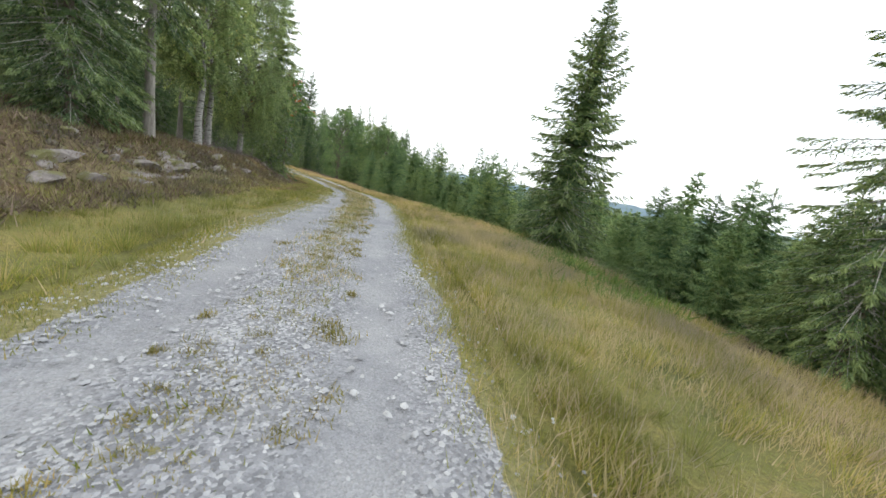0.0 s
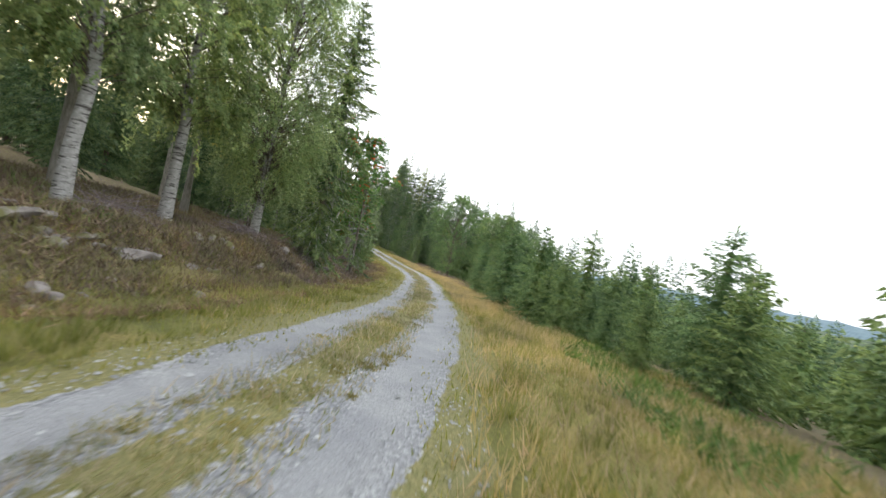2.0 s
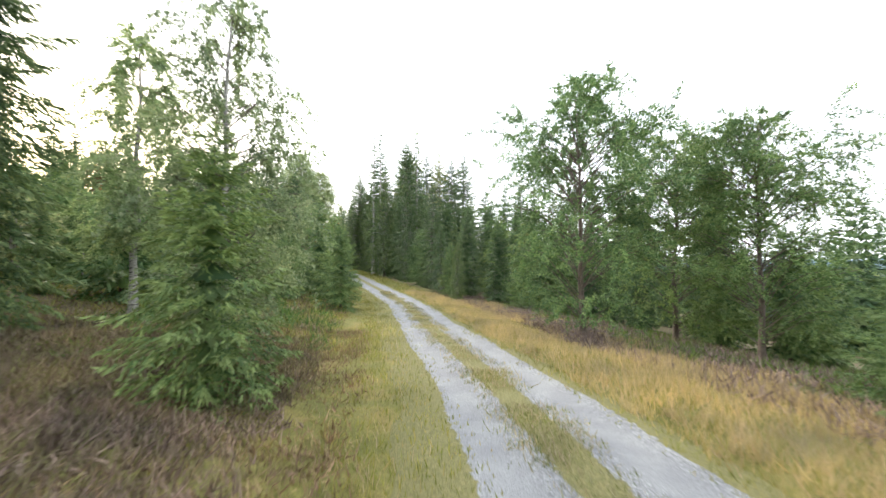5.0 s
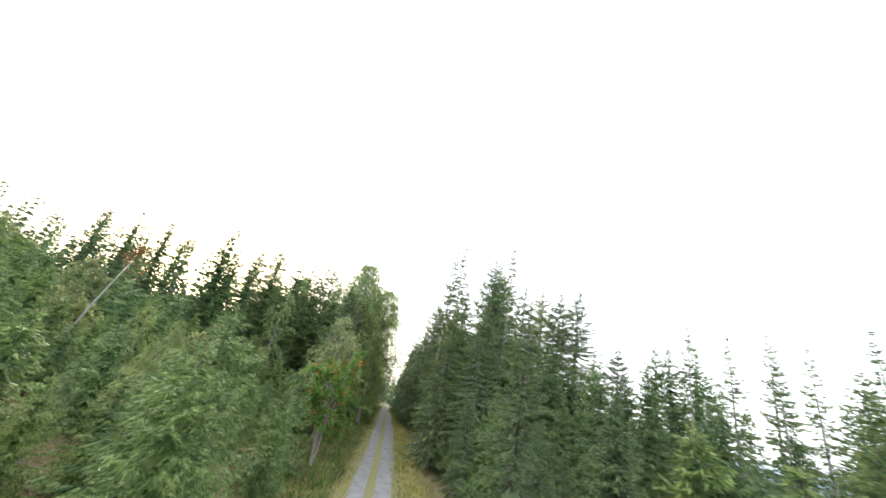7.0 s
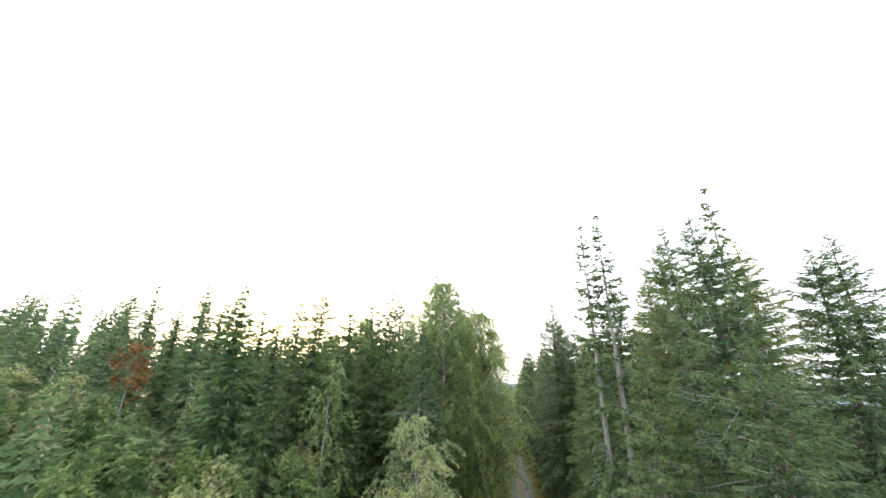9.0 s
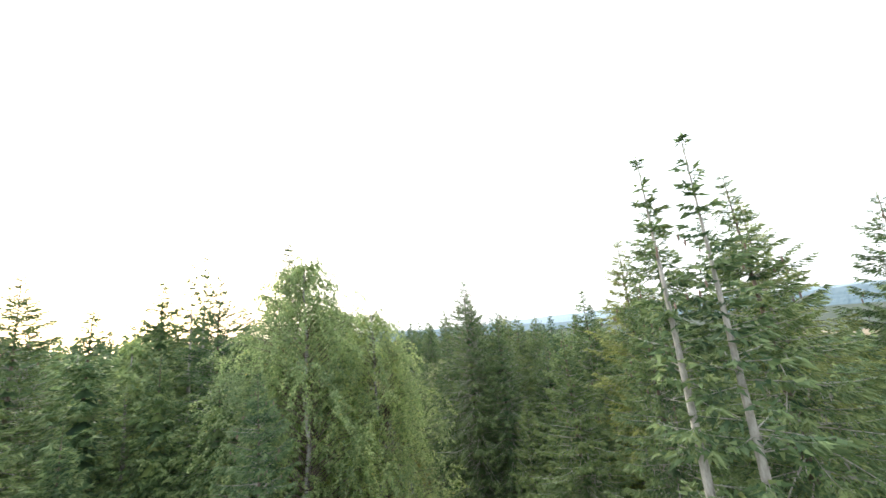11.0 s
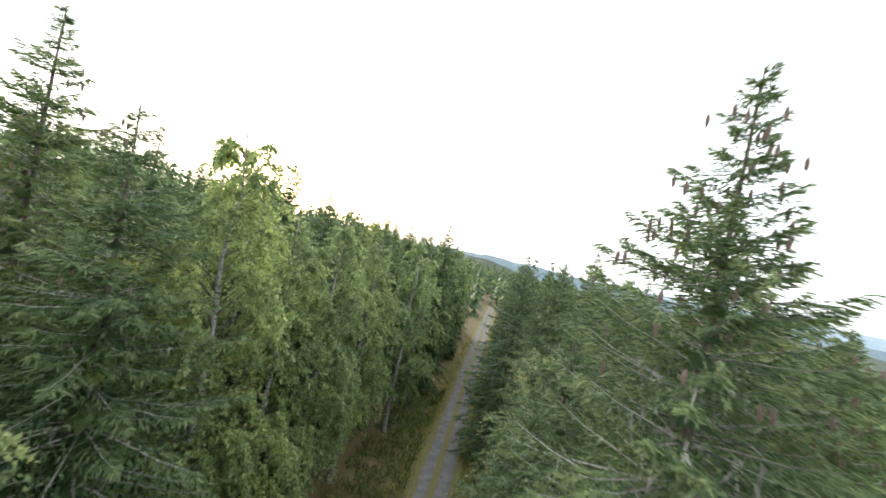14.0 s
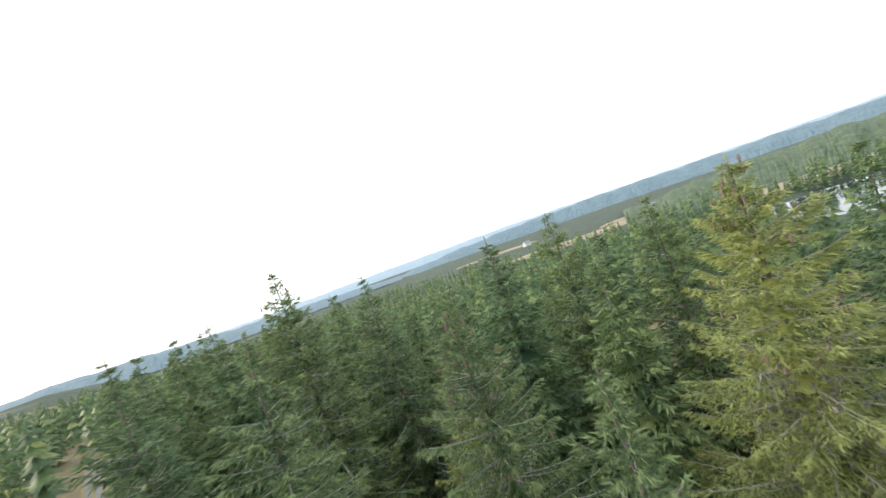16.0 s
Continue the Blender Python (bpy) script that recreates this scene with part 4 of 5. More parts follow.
far_meshes = [far_crown(50 + i, 18, 2.8 + 0.3 * i, 17, 10, 0.36, 900) for i in range(4)]
belt = far_places(520, 4, 27, 110)
BELT_S, BELT_U, _ = along([p[0] for p in belt], [p[1] for p in belt])
hillside = (BELT_U > 0) & (BELT_S < 124)
joined(far_meshes, [p for p, h in zip(belt, hillside) if not h], "forest_belt", "dense dark green spruce forest beyond the roadside trees", "forest", SPRUCE)
joined(far_meshes, [p for p, h in zip(belt, hillside) if h], "hillside_stand", "light green young spruce stand on the hillside", "forest", YOUNG)
tiny = [far_crown(60 + i, 18, 3.0 + 0.3 * i, 8, 8, 0.9, 0) for i in range(4)]
joined(tiny, far_places(2800, 5, 72, 420), "far_forest", "far green conifer forest over the slopes", "forest", SPRUCE)
joined(tiny, [(x, y, z, k * 0.6, t) for x, y, z, k, t in far_places(2600, 6, 72, 420, (-150, 210, 300, 430))], "valley_forest", "far conifer woods filling the valley", "forest", SPRUCE)
for me in far_meshes + tiny:
    bpy.data.meshes.remove(me)


# ---- water, fields and far hills ----
def water_material():
    m, n, l, p = nodes_of("lake_water")
    p.inputs["Base Color"].default_value = (0.02, 0.03, 0.035, 1)
    p.inputs["Roughness"].default_value = 0.06
    bump(n, l, p, noise_of(n, l, 0.4, 3), 0.08, 0.1)
    return m


def plain_material(name, a, b, scale, rough=0.95):
    m, n, l, p = nodes_of(name)
    l.new(ramp(n, l, noise_of(n, l, scale, 6, 0.7), [(0.32, a), (0.68, b)]), p.inputs["Base Color"])
    p.inputs["Roughness"].default_value = rough
    return m


me = quick_mesh("lake", [(-700, 210, -25), (700, 210, -25), (700, 1700, -25), (-700, 1700, -25)], [(0, 1, 2, 3)], water_material())
tagged(new("water", me), "still lake reflecting the white sky", "lake", kind="structure")

FIELD = plain_material("stubble_field", (0.21, 0.17, 0.105), (0.32, 0.26, 0.17), 0.03)
for fx, fy, ra, rb in FIELDS:
    rng = random.Random(int(fx))
    ring, verts, faces = 28, [], []
    for j in range(1, 7):
        for k in range(ring):
            a = 2 * math.pi * k / ring
            w = 1 + 0.14 * math.sin(3 * a + fx) + 0.08 * math.sin(5 * a)
            x, y = fx + ra * w * j / 6 * math.cos(a), fy + rb * w * j / 6 * math.sin(a)
            verts.append((x, y, height(x, y) + (1.6 if j < 6 else -2)))
    verts.append((fx, fy, height(fx, fy) + 1.6))
    for j in range(5):
        for k in range(ring):
            faces.append((j * ring + k, (j + 1) * ring + k, (j + 1) * ring + (k + 1) % ring, j * ring + (k + 1) % ring))
    faces += [(len(verts) - 1, k, (k + 1) % ring) for k in range(ring)]
    tagged(new("field", mesh_of("field", verts, faces, FIELD, True)), "pale ochre stubble field by the lake", "field", kind="structure")


def ridge(name, az0, az1, dist, foot, tops, depth, material, label, jag, seed):
    """A wooded far hill: a slope that rises from its foot to an uneven skyline of tree tops."""
    rng = np.random.RandomState(seed)
    n = int((az1 - az0) * 9)
    f = np.linspace(0, 1, n)
    top = np.interp(f * (len(tops) - 1), range(len(tops)), tops)
    soft = np.ones(25) / 25
    top = np.convolve(np.pad(top, 12, "edge"), soft, "valid")
    top += 0.25 * jag * (np.sin(f * (az1 - az0) * 0.9 + seed) + 0.6 * np.sin(f * (az1 - az0) * 2.3))
    steps = np.linspace(0, 1, 15)
    az = np.radians(az0 + (az1 - az0) * f)[:, None] + rng.normal(0, 0.0004, (n, 16))
    d = dist + depth * np.r_[steps, 1.4][None] + rng.normal(0, depth * 0.012, (n, 16))
    rise = np.r_[np.sin(steps * 1.5708) ** 1.15, 0.4][None]
    z = foot + (top[:, None] - foot) * rise + jag * rng.uniform(0, 0.22, (n, 16)) * (rise > 0.1)
    verts = np.stack([-89 + d * np.sin(az), 126 + d * np.cos(az), z], -1).reshape(-1, 3)
    i = np.arange(n * 16).reshape(n, 16)
    quads = np.stack([i[:-1, :-1], i[1:, :-1], i[1:, 1:], i[:-1, 1:]], -1).reshape(-1, 4)
    me = quick_mesh(name, verts, quads, material)
    me.polygons.foreach_set("use_smooth", [True] * len(me.polygons))
    tagged(new(name, me), label, "hill", kind="structure")


HILL_NEAR = plain_material("near_hill_woods", (0.035, 0.06, 0.035), (0.11, 0.15, 0.075), 0.09)
# distance haze is painted into the blue base colours of these two
HILL_MID = plain_material("hill_woods_haze_tint", (0.085, 0.14, 0.17), (0.135, 0.2, 0.235), 0.03)
HILL_FAR = plain_material("far_hill_haze_tint", (0.24, 0.32, 0.38), (0.28, 0.36, 0.42), 0.006)
ridge("backdrop_near", 26, 100, 430, -27, [-18, -6, 0, 3, 4, 2, 0, -2], 260, HILL_NEAR, "wooded slope across the lake", 7, 1)
ridge("backdrop_middle", -12, 110, 1350, -27, [-27, 4, 22, 26, 20, 12, 2, -2, 0, 4, 8], 500, HILL_MID, "wooded hill beyond the fields, tinted blue-green for haze", 9, 2)
ridge("backdrop_left", -75, -8, 1300, -20, [10, 16, 30, 40, 30, 14, 6, -6, -20], 500, HILL_MID, "wooded hill beyond the forest, tinted blue-green for haze", 9, 3)
ridge("backdrop_far", -70, 110, 2900, -27, [10, 30, 20, 44, 52, 34, 20, 30, 26, 10], 700, HILL_FAR, "far hill line, tinted pale blue for haze", 8, 4)


# ---- verge: grass, heather, stones ----
def strewn(count, s0, s1, u0, u1, seed, keep=None):
    """Random places along the road between two distances and two offsets to its left, on the ground."""
    rng = np.random.RandomState(seed)
    s, u = rng.uniform(s0, s1, count), rng.uniform(u0, u1, count)
    k = np.clip(np.searchsorted(ROAD_S, s), 0, len(ROAD) - 1)
    x, y = ROAD[k, 0] + LEFT[k, 0] * u + rng.uniform(-0.25, 0.25, count), ROAD[k, 1] + LEFT[k, 1] * u + rng.uniform(-0.25, 0.25, count)
    if keep is not None:
        ok = keep(s, u, x, y, rng)
        s, u, x, y = s[ok], u[ok], x[ok], y[ok]
    _, uu, rz = along(x, y)
    z = np.where(np.abs(uu) < 2.3, rz + 0.05 * np.clip(1 - (uu / 1.7) ** 2, 0, 1) - 0.22 * np.clip((np.abs(uu) - 1.7) / 0.8, 0, 1) ** 1.5 - 0.02, land(x, y) - 0.03)
    return s, u, np.stack([x, y, z], 1), rng


def grass(name, count, s0, s1, u0, u1, tall, wide, material, label, seed, keep=None, bend=0.35):
    s, u, p, rng = strewn(count, s0, s1, u0, u1, seed, keep)
    n = len(p)
    way = rng.normal(0, bend, (n, 3))
    way[:, 2] = 1
    lift = 0.65 + 0.35 * wave(p[:, 0], p[:, 1], 1.6, 21) + 0.25 * wave(p[:, 0], p[:, 1], 5.0, 22)
    lift = lift * np.where(np.abs(u) > 0.9, np.clip((np.abs(u) - 1.05) / 0.7, 0.35, 1), 1)
    v, q = needles(p, way, tall * np.clip(lift, 0.2, 1.5) * rng.uniform(0.55, 1.3, n), wide * rng.uniform(0.7, 1.4, n), rng)
    tagged(new(name, quick_mesh(name, v, q, material)), label, "grass", kind="stuff")


def off_track(s, u, x, y, rng):
    edge = np.where(u > 0, 1.33 - 0.18 * np.clip((s - 8) / 14, 0, 1), 1.6 - 0.26 * np.clip((s - 4) / 10, 0, 1)) + 0.12 * np.sin(s * 1.3) + 0.13 * wave(x, y, 0.8, 66) + rng.uniform(-0.12, 0.3, len(s))
    return np.abs(u) > edge


def patches(size, seed, level):
    return lambda s, u, x, y, rng: off_track(s, u, x, y, rng) & (wave(x, y, size, seed) + rng.normal(0, 0.3, len(s)) > level)


grass("grass_near", 100000, -1.5, 14, -9.5, 6.8, 0.17, 0.0085, GRASS, "short yellow-green verge grass beside the gravel", 31, off_track)
grass("grass_far", 130000, 14, 84, -9.0, 6.5, 0.24, 0.02, GRASS, "yellow-green verge grass along the track", 32, off_track)
grass("grass_upper", 44000, 84, 230, -4.8, 5.6, 0.42, 0.05, GRASS, "rough grass beside the forest track", 33, off_track)
grass("straw_near", 64000, -1.5, 16, -9.5, -2.0, 0.42, 0.01, STRAW, "tall dry grass with pinkish seed heads", 34, patches(2.2, 41, -0.4))
grass("straw_far", 76000, 14, 84, -9.0, -1.9, 0.5, 0.018, STRAW, "tall straw-coloured grass on the outer verge", 35, patches(2.5, 42, -0.5))
grass("straw_left", 18000, 0, 84, 1.7, 6.0, 0.36, 0.016, STRAW, "dry grass at the foot of the bank", 36, patches(2.0, 43, 0.15))


def centre(s, u, x, y, rng):
    return (np.abs(u) < 0.38 + 0.1 * np.clip((s - 4) / 12, 0, 1) + 0.08 * np.sin(s * 1.7)) & (rng.rand(len(s)) < np.clip((s - 2) / 10, 0.6, 1)) & (wave(x, y, 0.9, 44) + rng.normal(0, 0.2, len(s)) > 0.05 - np.clip((s - 1) / 14, 0, 0.35))


grass("straw_centre", 26000, 4, 84, -0.55, 0.55, 0.24, 0.014, STRAW, "dry grass between the wheel ruts", 38, centre, 0.6)
grass("grass_centre", 46000, -1, 84, -0.6, 0.6, 0.14, 0.016, GRASS, "low grass tufts between the wheel ruts", 37, centre, 0.6)


grass("verge_edge", 34000, -1.5, 15, -3.0, -1.5, 0.15, 0.01, GRASS, "short grass growing into the gravel edge", 39, off_track, 0.5)
grass("verge_edge_inner", 22000, -1.5, 15, 1.3, 2.6, 0.13, 0.01, GRASS, "short grass growing into the gravel edge below the bank", 40, off_track, 0.5)


def tufts(count, s0, s1, seed):
    """Low clumps of grass and moss scattered between the ruts."""
    s, u, p, rng = strewn(count, s0, s1, -0.5, 0.4, seed)
    per = 80
    wide = np.repeat(rng.uniform(0.03, 0.11, len(p)), per)[:, None]
    q = np.repeat(p, per, axis=0) + rng.normal(0, 1, (len(p) * per, 3)) * wide * (1, 1, 0)
    way = rng.normal(0, 0.55, (len(q), 3))
    way[:, 2] = 1
    v, f = needles(q, way, rng.uniform(0.025, 0.08, len(q)), rng.uniform(0.008, 0.016, len(q)), rng)
    tagged(new("grass_tufts", quick_mesh("grass_tufts", v, f, MOSS)), "low yellow-green tufts between the wheel ruts", "grass", kind="stuff")


tufts(300, 0.3, 22, 43)


def grass_clumps(name, count, s0, s1, u0, u1, tall, seed, material, label):
    """Tussocks: many blades that lean out of one root."""
    s, u, p, rng = strewn(count, s0, s1, u0, u1, seed)
    per = 46
    size = np.repeat(rng.uniform(0.5, 1.15, len(p)), per)
    out = rng.normal(0, 1, (len(p) * per, 3)) * (1, 1, 0)
    q = np.repeat(p, per, axis=0) + out * (0.07 * size)[:, None]
    way = out * 0.33 + rng.normal(0, 0.12, (len(q), 3))
    way[:, 2] = 1
    v, f = needles(q, way, tall * size * rng.uniform(0.5, 1.2, len(q)), rng.uniform(0.007, 0.013, len(q)), rng)
    tagged(new(name, quick_mesh(name, v, f, material)), label, "grass", kind="stuff")


grass_clumps("tussocks", 420, -1, 30, 2.0, 5.6, 0.34, 71, GRASS, "green tussocks of verge grass below the bank")
grass_clumps("outer_tussocks", 700, -1, 30, -8.5, -2.0, 0.36, 72, GRASS, "green tussocks of grass on the outer verge")
grass_clumps("far_tussocks", 420, 30, 84, -7.5, -1.9, 0.4, 73, STRAW, "straw-coloured tussocks along the track")


def shrubs(name, count, s0, s1, u0, u1, size, material, label, seed, keep=None):
    s, u, p, rng = strewn(count, s0, s1, u0, u1, seed, keep)
    p[:, 2] += 0.05 + 0.16 * np.clip(wave(p[:, 0], p[:, 1], 1.1, 23), 0, 1)
    way = rng.normal(0, 0.8, (len(p), 3))
    way[:, 2] = np.abs(way[:, 2]) + 0.3
    v, q = needles(p, way, size * rng.uniform(0.5, 1.5, len(p)), size * 0.16 * rng.uniform(0.6, 1.4, len(p)), rng)
    tagged(new(name, quick_mesh(name, v, q, material)), label, "heather", kind="stuff")


def on_bank(s, u, x, y, rng):
    return wave(x, y, 1.8, 45) + rng.normal(0, 0.3, len(s)) > -0.45


shrubs("heather", 240000, -2, 62, 4.2, 14, 0.21, HEATHER, "brown and purple heather over the mossy bank", 51, on_bank)
shrubs("heather_verge", 52000, 17, 64, 2.9, 6.4, 0.16, HEATHER, "low brown and purple heather by the track", 56, patches(1.6, 48, -0.1))
shrubs("withered_heather", 36000, 26, 54, 4.0, 9.5, 0.24, DRY_HEATH, "grey-purple withered heather heaped on the bank", 57, lambda s, u, x, y, rng: wave(x, y, 2.4, 49) + rng.normal(0, 0.2, len(s)) > 0.0)
shrubs("heather_right", 20000, 50, 84, -15, -5.0, 0.34, DRY_HEATH, "withered brown heather and brushwood on the slope", 52, on_bank)
shrubs("undergrowth", 34000, 60, 116, 4.0, 30, 0.3, GRASS, "rough green and brown undergrowth below the young spruces", 53, on_bank)
shrubs("fern", 15000, 52, 80, -18, -7.5, 0.34, FERN, "bright green ferns on the outer slope", 55, lambda s, u, x, y, rng: wave(x, y, 2.6, 47) > -0.1)
shrubs("raspberry_scrub", 16000, 6, 34, -9.0, -4.6, 0.3, FERN, "green raspberry and fern scrub on the outer verge", 58, lambda s, u, x, y, rng: wave(x, y, 1.8, 50) + rng.normal(0, 0.2, len(s)) > 0.1)
shrubs("slope_scrub", 12000, 60, 86, 4.2, 16, 0.38, FERN, "green and yellow scrub below the young spruces", 59, lambda s, u, x, y, rng: wave(x, y, 1.7, 51) > 0.05)
shrubs("slope_heather", 14000, 58, 86, 4.2, 16, 0.26, HEATHER, "brown heather between the young spruces", 60, lambda s, u, x, y, rng: wave(x, y, 1.7, 51) < 0.1)
shrubs("roadside_scrub", 16000, 92, 190, 2.3, 7.5, 0.55, FERN, "dark green undergrowth beside the forest track", 62, on_bank)
shrubs("roadside_brush", 9000, 92, 190, 2.2, 7.5, 0.5, HEATHER, "brown undergrowth beside the forest track", 63, on_bank)
shrubs("bilberry", 16000, -2, 62, 5.2, 13, 0.22, FERN, "low green bilberry scrub on the bank", 54, lambda s, u, x, y, rng: wave(x, y, 2.6, 46) > 0.25)


def pebbles():
    """Loose road stones along the first stretch, too many to count."""
    s, u, p, rng = strewn(17000, -1.5, 18, -2.2, 2.0, 61, lambda s, u, x, y, rng: rng.rand(len(s)) < np.clip(1.15 - np.exp(-((np.abs(u) - 0.95) / 0.3) ** 2) - s / 40, 0.04, 1))
    n = len(p)
    r = np.clip(rng.lognormal(-4.35, 0.45, n), 0.006, 0.034)
    ring = np.array([(1, 0, -0.3), (0.3, 1, -0.2), (-0.8, 0.6, -0.3), (-0.8, -0.7, -0.2), (0.4, -1, -0.3), (0.35, 0.3, 0.55), (-0.35, 0.2, 0.6), (0.0, -0.45, 0.5)])
    tri = np.array([(0, 1, 5), (1, 6, 5), (1, 2, 6), (2, 3, 6), (3, 7, 6), (3, 4, 7), (4, 5, 7), (4, 0, 5), (5, 6, 7)])
    a = rng.uniform(0, 6.28, n)
    sh = ring[None] * rng.uniform(0.7, 1.3, (n, 8, 1)) * r[:, None, None] * np.stack([rng.uniform(0.8, 1.5, n), rng.uniform(0.7, 1.1, n), rng.uniform(0.5, 0.9, n)], 1)[:, None]
    c, d = np.cos(a)[:, None], np.sin(a)[:, None]
    v = np.stack([sh[..., 0] * c - sh[..., 1] * d, sh[..., 0] * d + sh[..., 1] * c, sh[..., 2]], -1) + p[:, None] + (0, 0, 0.02)
    q = (tri[None] + 8 * np.arange(n)[:, None, None]).reshape(-1, 3)
    tagged(new("road_stones", quick_mesh("road_stones", v.reshape(-1, 3), q, PEBBLE)), "loose pale grey stones lying on the gravel track", "stones", kind="stuff")


pebbles()


def rock_mesh(seed):
    bm = bmesh.new()
    bmesh.ops.create_icosphere(bm, subdivisions=2, radius=1)
    rng = np.random.RandomState(seed)
    cuts = [(Vector(rng.normal(0, 1, 3)).normalized(), rng.uniform(0.45, 0.8)) for _ in range(9)]
    for v in bm.verts:
        for nrm, d in cuts:
            over = v.co.dot(nrm) - d
            if over > 0:
                v.co -= nrm * over
        v.co += Vector(rng.normal(0, 0.025, 3))
        v.co.z *= 0.62
    me = bpy.data.meshes.new("rock")
    bm.to_mesh(me)
    bm.free()
    me.materials.append(ROCK)
    return me


def bank_rocks():
    meshes = [rock_mesh(i) for i in range(7)]
    rng = random.Random(5)
    for i in range(240):
        ss = rng.uniform(3, 36) if i > 40 else rng.uniform(7, 16)
        if i >= 150:
            ss = rng.uniform(15, 40)
        k = int(np.searchsorted(ROAD_S, ss))
        uu = rng.gauss(6.2, 0.6) if i < 150 else rng.gauss(4.9, 0.7)
        x, y = ROAD[k, 0] + LEFT[k, 0] * uu, ROAD[k, 1] + LEFT[k, 1] * uu
        r = min(0.42 if i < 150 else 0.24, rng.lognormvariate(-1.85, 0.55))
        ob = new("rock", meshes[i % 7])
        ob.matrix_world = pose(x, y, height(x, y) - r * 0.08, rng.uniform(-35, 35), rng.uniform(-35, 35), rng.uniform(0, 360)) @ Matrix.Diagonal((r * 1.3, r, r, 1))
        tagged(ob, "grey lichen-spotted rock in the mossy roadside bank" if r > 0.25 else "small grey rock in the roadside bank", "rock", "bank rocks")


bank_rocks()


def bank_ledges():
    """Flat slabs of bedrock that break out of the face of the bank."""
    meshes = [rock_mesh(20 + i) for i in range(4)]
    rng = random.Random(15)
    for i in range(26):
        ss = rng.uniform(4, 21)
        k = int(np.searchsorted(ROAD_S, ss))
        uu = rng.uniform(5.8, 7.2)
        x, y = ROAD[k, 0] + LEFT[k, 0] * uu, ROAD[k, 1] + LEFT[k, 1] * uu
        r = rng.uniform(0.22, 0.5)
        ob = new("rock_ledge", meshes[i % 4])
        turn = math.degrees(math.atan2(TAN[k, 1], TAN[k, 0])) + rng.uniform(-18, 18)
        ob.matrix_world = pose(x, y, height(x, y) - 0.04, rng.uniform(-22, 4), rng.uniform(-8, 8), turn) @ Matrix.Diagonal((r * 1.9, r * 0.9, r * 0.75, 1))
        tagged(ob, "pinkish grey bedrock slab breaking out of the bank", "rock", "bedrock slabs")


bank_ledges()


def brush_pile(x, y, wide, count, seed):
    """A heap of dead sticks and twigs."""
    rng = np.random.RandomState(seed)
    pieces = []
    for i in range(count):
        p = rng.normal(0, wide * 0.45, 3)
        p[2] = rng.uniform(0.0, 0.55) * max(0.1, 1 - np.hypot(p[0], p[1]) / wide)
        d = rng.normal(0, 1, 3)
        d[2] = rng.uniform(-0.15, 0.45)
        d *= rng.uniform(0.4, 1.3) / np.linalg.norm(d)
        e = p + d
        e[2] = max(e[2], 0.03)
        zs = [height(x + c[0], y + c[1]) for c in (p, e)]
        r = rng.uniform(0.003, 0.009)
        pieces.append(tube([(p[0], p[1], p[2] + zs[0]), ((p[0] + e[0]) / 2 + rng.normal(0, 0.05), (p[1] + e[1]) / 2, (p[2] + e[2]) / 2 + sum(zs) / 2 + 0.05), (e[0], e[1], e[2] + zs[1])], [r, r * 0.8, r * 0.4], 3))
    ob = new("brush_pile", mesh_of("brush_pile", *gather(pieces), DEADWOOD))
    ob.matrix_world = pose(x, y, 0)
    tagged(ob, "heap of grey-brown dead sticks at the foot of the bank", "brushwood", "brush piles", "stuff")


for i, (ss, uu, w) in enumerate([(31, 6.0, 1.6), (34.5, 5.6, 1.7), (38, 6.6, 1.5), (28, 7.4, 1.2), (42, 5.8, 1.2), (22, 7.8, 1.0), (62, -7.0, 1.7), (66, -7.6, 1.6), (70, -7.0, 1.4)]):
    k = int(np.searchsorted(ROAD_S, ss))
    brush_pile(ROAD[k, 0] + LEFT[k, 0] * uu, ROAD[k, 1] + LEFT[k, 1] * uu, w, 260, 70 + i)


def dead_pole(x, y, length, lean, turn):
    """A bare, broken grey stem that leans."""
    pts = [(lean * length * t, 0.05 * math.sin(7 * t), length * t * math.sqrt(1 - lean * lean)) for t in (0, 0.3, 0.6, 0.85, 1)]
    v, f = tube(pts, [0.11, 0.095, 0.08, 0.06, 0.045], 7)
    ob = new("dead_tree", mesh_of("dead_stem", v, f, TWIG_GREY, True))
    stubs = []
    rng = random.Random(int(x * 10))
    for k in range(7):
        t = rng.uniform(0.4, 0.95)
        a = rng.uniform(0, 6.28)
        p = Vector((lean * length * t, 0, length * t * math.sqrt(1 - lean * lean)))
        stubs.append(tube([p, p + Vector((math.cos(a) * 0.25, math.sin(a) * 0.25, 0.08)), p + Vector((math.cos(a) * 0.5, math.sin(a) * 0.5, 0.05))], [0.016, 0.011, 0.005], 4))
    part("broken_branch", mesh_of("broken_branches", *gather(stubs), TWIG_GREY), ob, kind="stuff")
    ob.matrix_world = pose(x, y, height(x, y) - 0.1, 0, 0, turn)
    tagged(ob, "bare pale grey dead stem leaning among young spruces", "dead tree", "dead stems")


dead_pole(-71.5, 66.0, 9.5, 0.28, 40)
dead_pole(-64, 75.5, 6.0, 0.1, 200)
dead_pole(-31.5, 96.0, 13, 0.03, 10)
dead_pole(-36.0, 101.0, 14, 0.05, 100)


# ---- far houses by the field ----
WALL = plain_material("painted_boards", (0.62, 0.62, 0.6), (0.72, 0.72, 0.7), 0.6)
RED = plain_material("red_boards", (0.3, 0.07, 0.05), (0.36, 0.1, 0.07), 0.6)
SLATE = plain_material("grey_roof", (0.2, 0.2, 0.21), (0.3, 0.3, 0.31), 0.5)
PANE = plain_material("dark_panes", (0.03, 0.035, 0.04), (0.06, 0.065, 0.07), 0.5, 0.15)


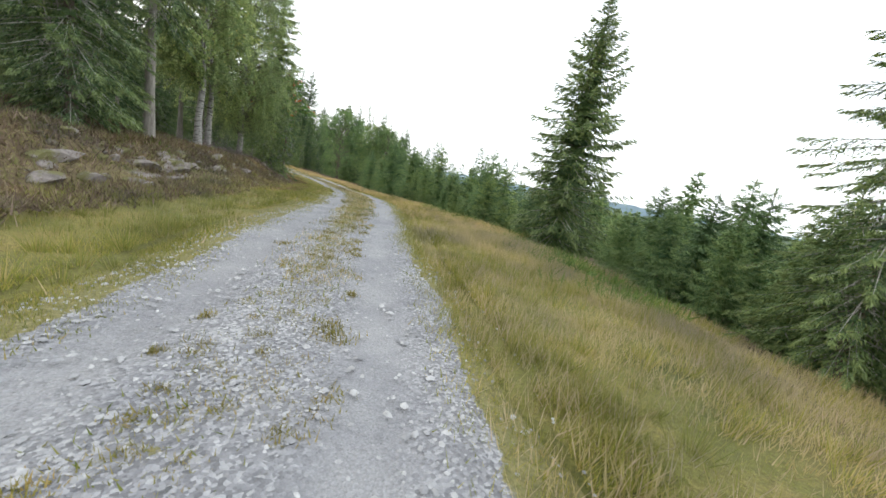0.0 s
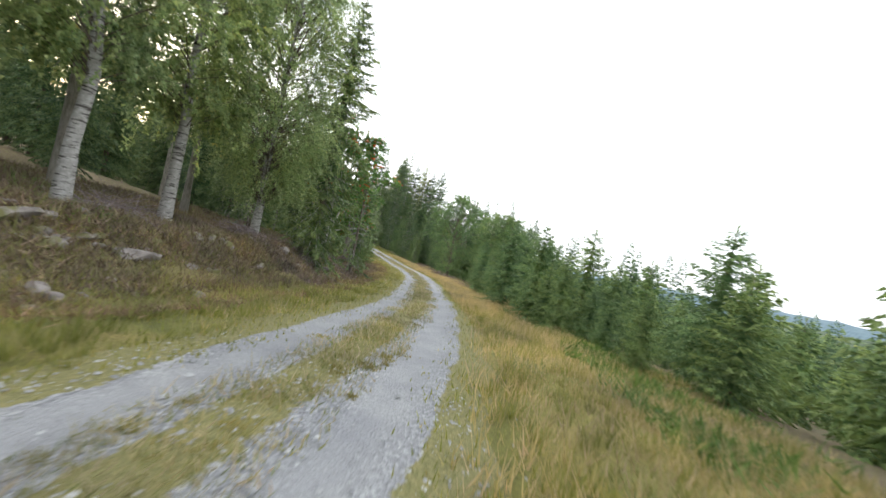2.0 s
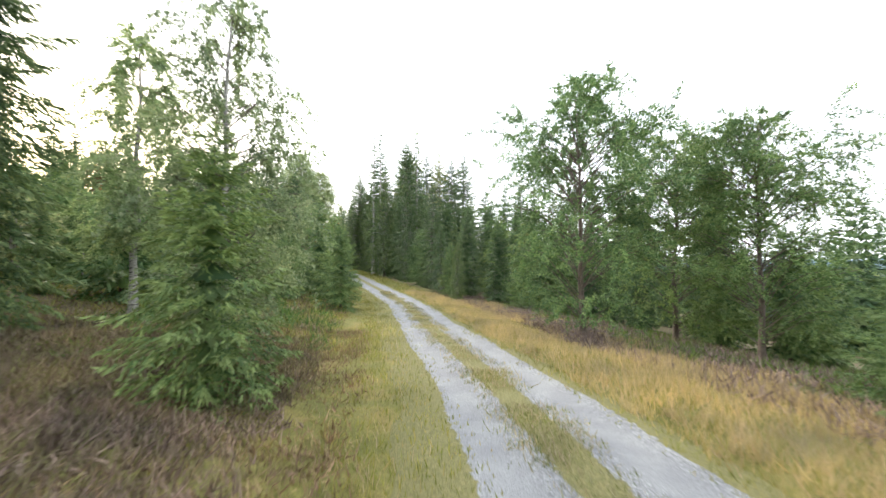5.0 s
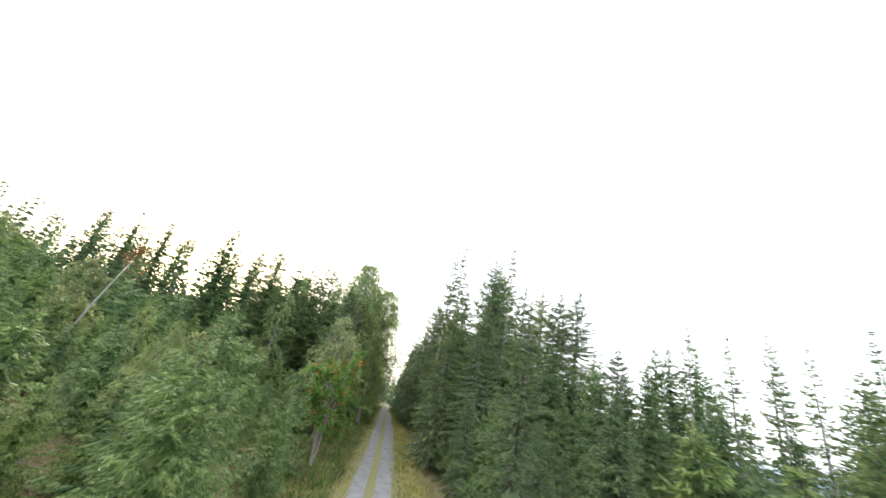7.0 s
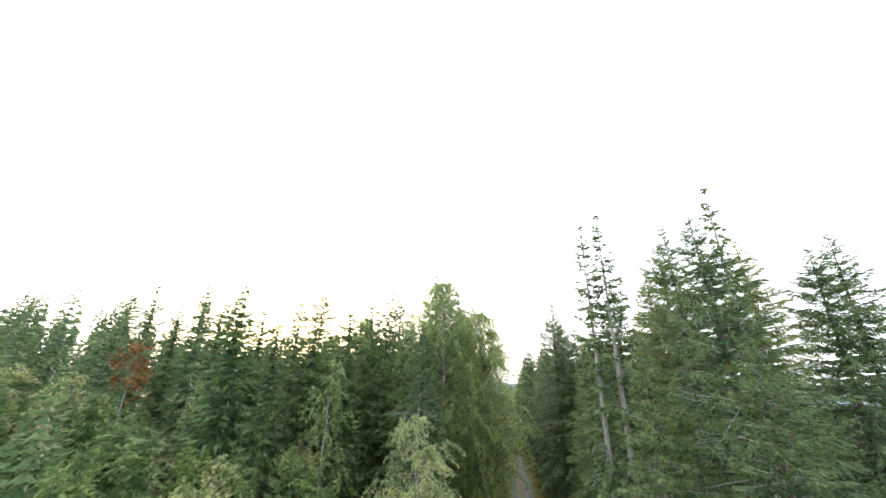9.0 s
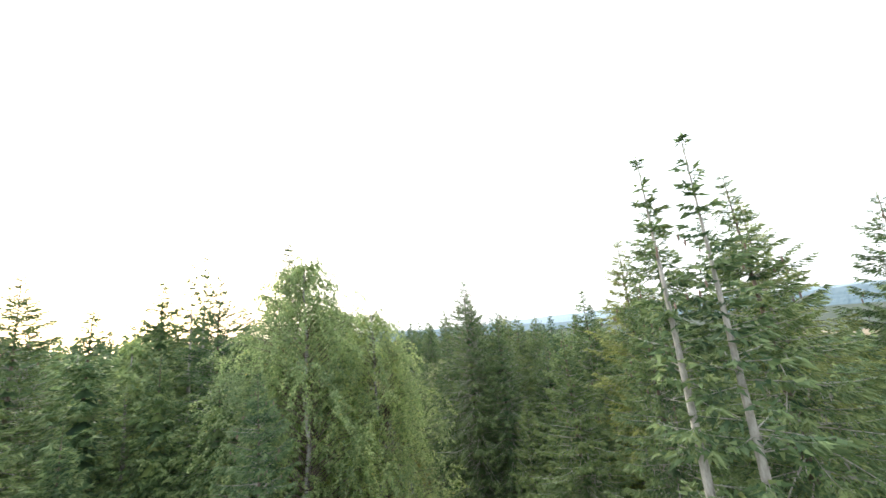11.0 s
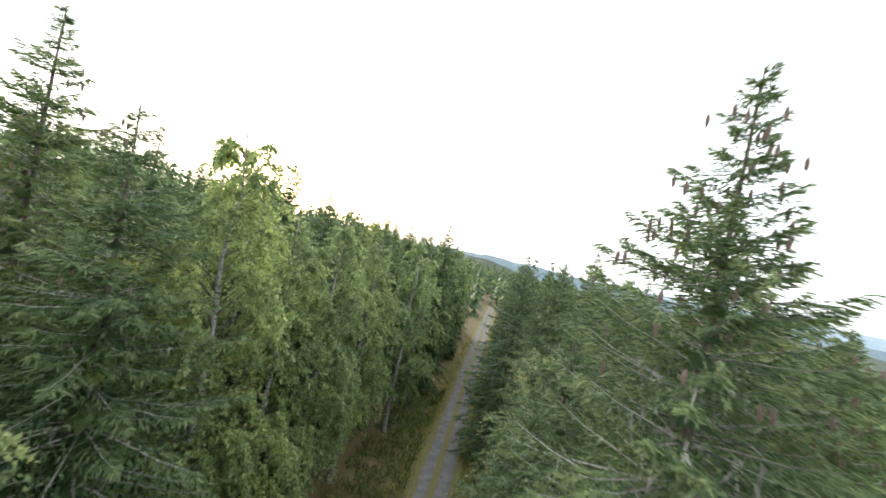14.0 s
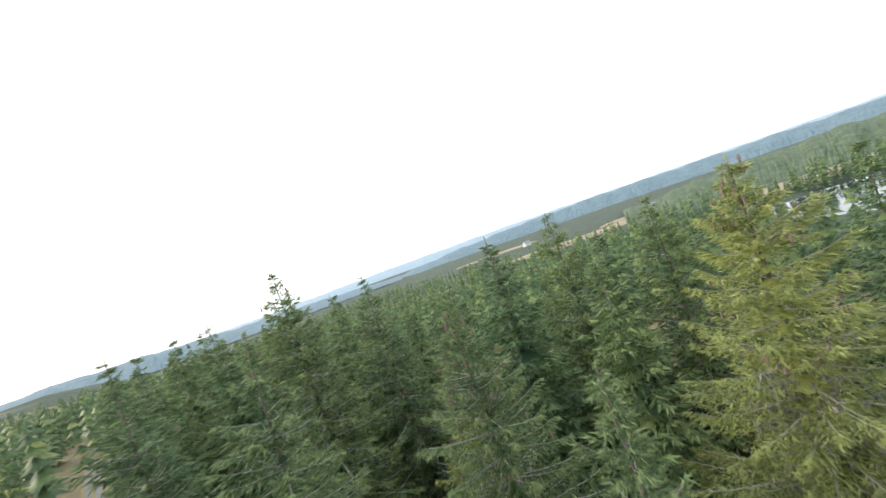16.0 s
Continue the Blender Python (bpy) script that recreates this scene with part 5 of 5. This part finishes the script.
def box(x0, y0, z0, x1, y1, z1):
    v = [(x, y, z) for z in (z0, z1) for x, y in ((x0, y0), (x1, y0), (x1, y1), (x0, y1))]
    return v, [(3, 2, 1, 0), (4, 5, 6, 7), (0, 1, 5, 4), (1, 2, 6, 5), (2, 3, 7, 6), (3, 0, 4, 7)]


def house(x, y, turn, length, wide, tall, walls, label):
    ob = new("house")
    hl, hw = length / 2, wide / 2
    v, f = box(-hl, -hw, -1, hl, hw, tall)
    v += [(-hl, 0, tall + hw * 0.8), (hl, 0, tall + hw * 0.8)]
    f = f[:1] + f[2:] + [(4, 7, 8), (5, 9, 6)]
    part("wall", mesh_of("house_wall", v, f, walls), ob)
    e, t = 0.5, 0.25
    for sgn in (1, -1):
        a, b2 = (-hl - e, sgn * (hw + e), tall - 0.8 * e), (hl + e, sgn * (hw + e), tall - 0.8 * e)
        c, d2 = (hl + e, 0, tall + hw * 0.8), (-hl - e, 0, tall + hw * 0.8)
        low = [a, b2, c, d2]
        vv = low + [(p[0], p[1], p[2] + t) for p in low]
        part("roof", mesh_of("house_roof", vv, [(0, 1, 2, 3), (7, 6, 5, 4), (0, 4, 5, 1), (1, 5, 6, 2), (2, 6, 7, 3), (3, 7, 4, 0)], SLATE), ob)
    for sgn in (1, -1):
        for k in range(3):
            cx = -hl + length * (k + 0.5) / 3
            y0 = sgn * (hw + 0.02)
            part("window", mesh_of("house_window", *box(cx - 0.7, min(y0, y0 + sgn * 0.06), 1.0, cx + 0.7, max(y0, y0 + sgn * 0.06), 2.3), PANE), ob)
    ob.matrix_world = pose(x, y, height(x, y) + 1.2, 0, 0, turn)
    tagged(ob, label, "house", "far houses")


for hx, hy, turn, ln, wd, tl, wm, lab in [(238, 640, 20, 14, 9, 5, WALL, "white farmhouse with a grey roof by the field"), (262, 628, -50, 18, 10, 5.5, RED, "red barn with a grey roof by the field"),
                                           (280, 660, 70, 12, 8, 4.5, WALL, "white house with a grey roof beyond the field"), (215, 660, 10, 11, 8, 4.5, WALL, "white house with a grey roof beyond the field"), (60, 830, 30, 14, 9, 5, WALL, "white far-off house by a pale field")]:
    house(hx, hy, turn, ln, wd, tl, wm, lab)
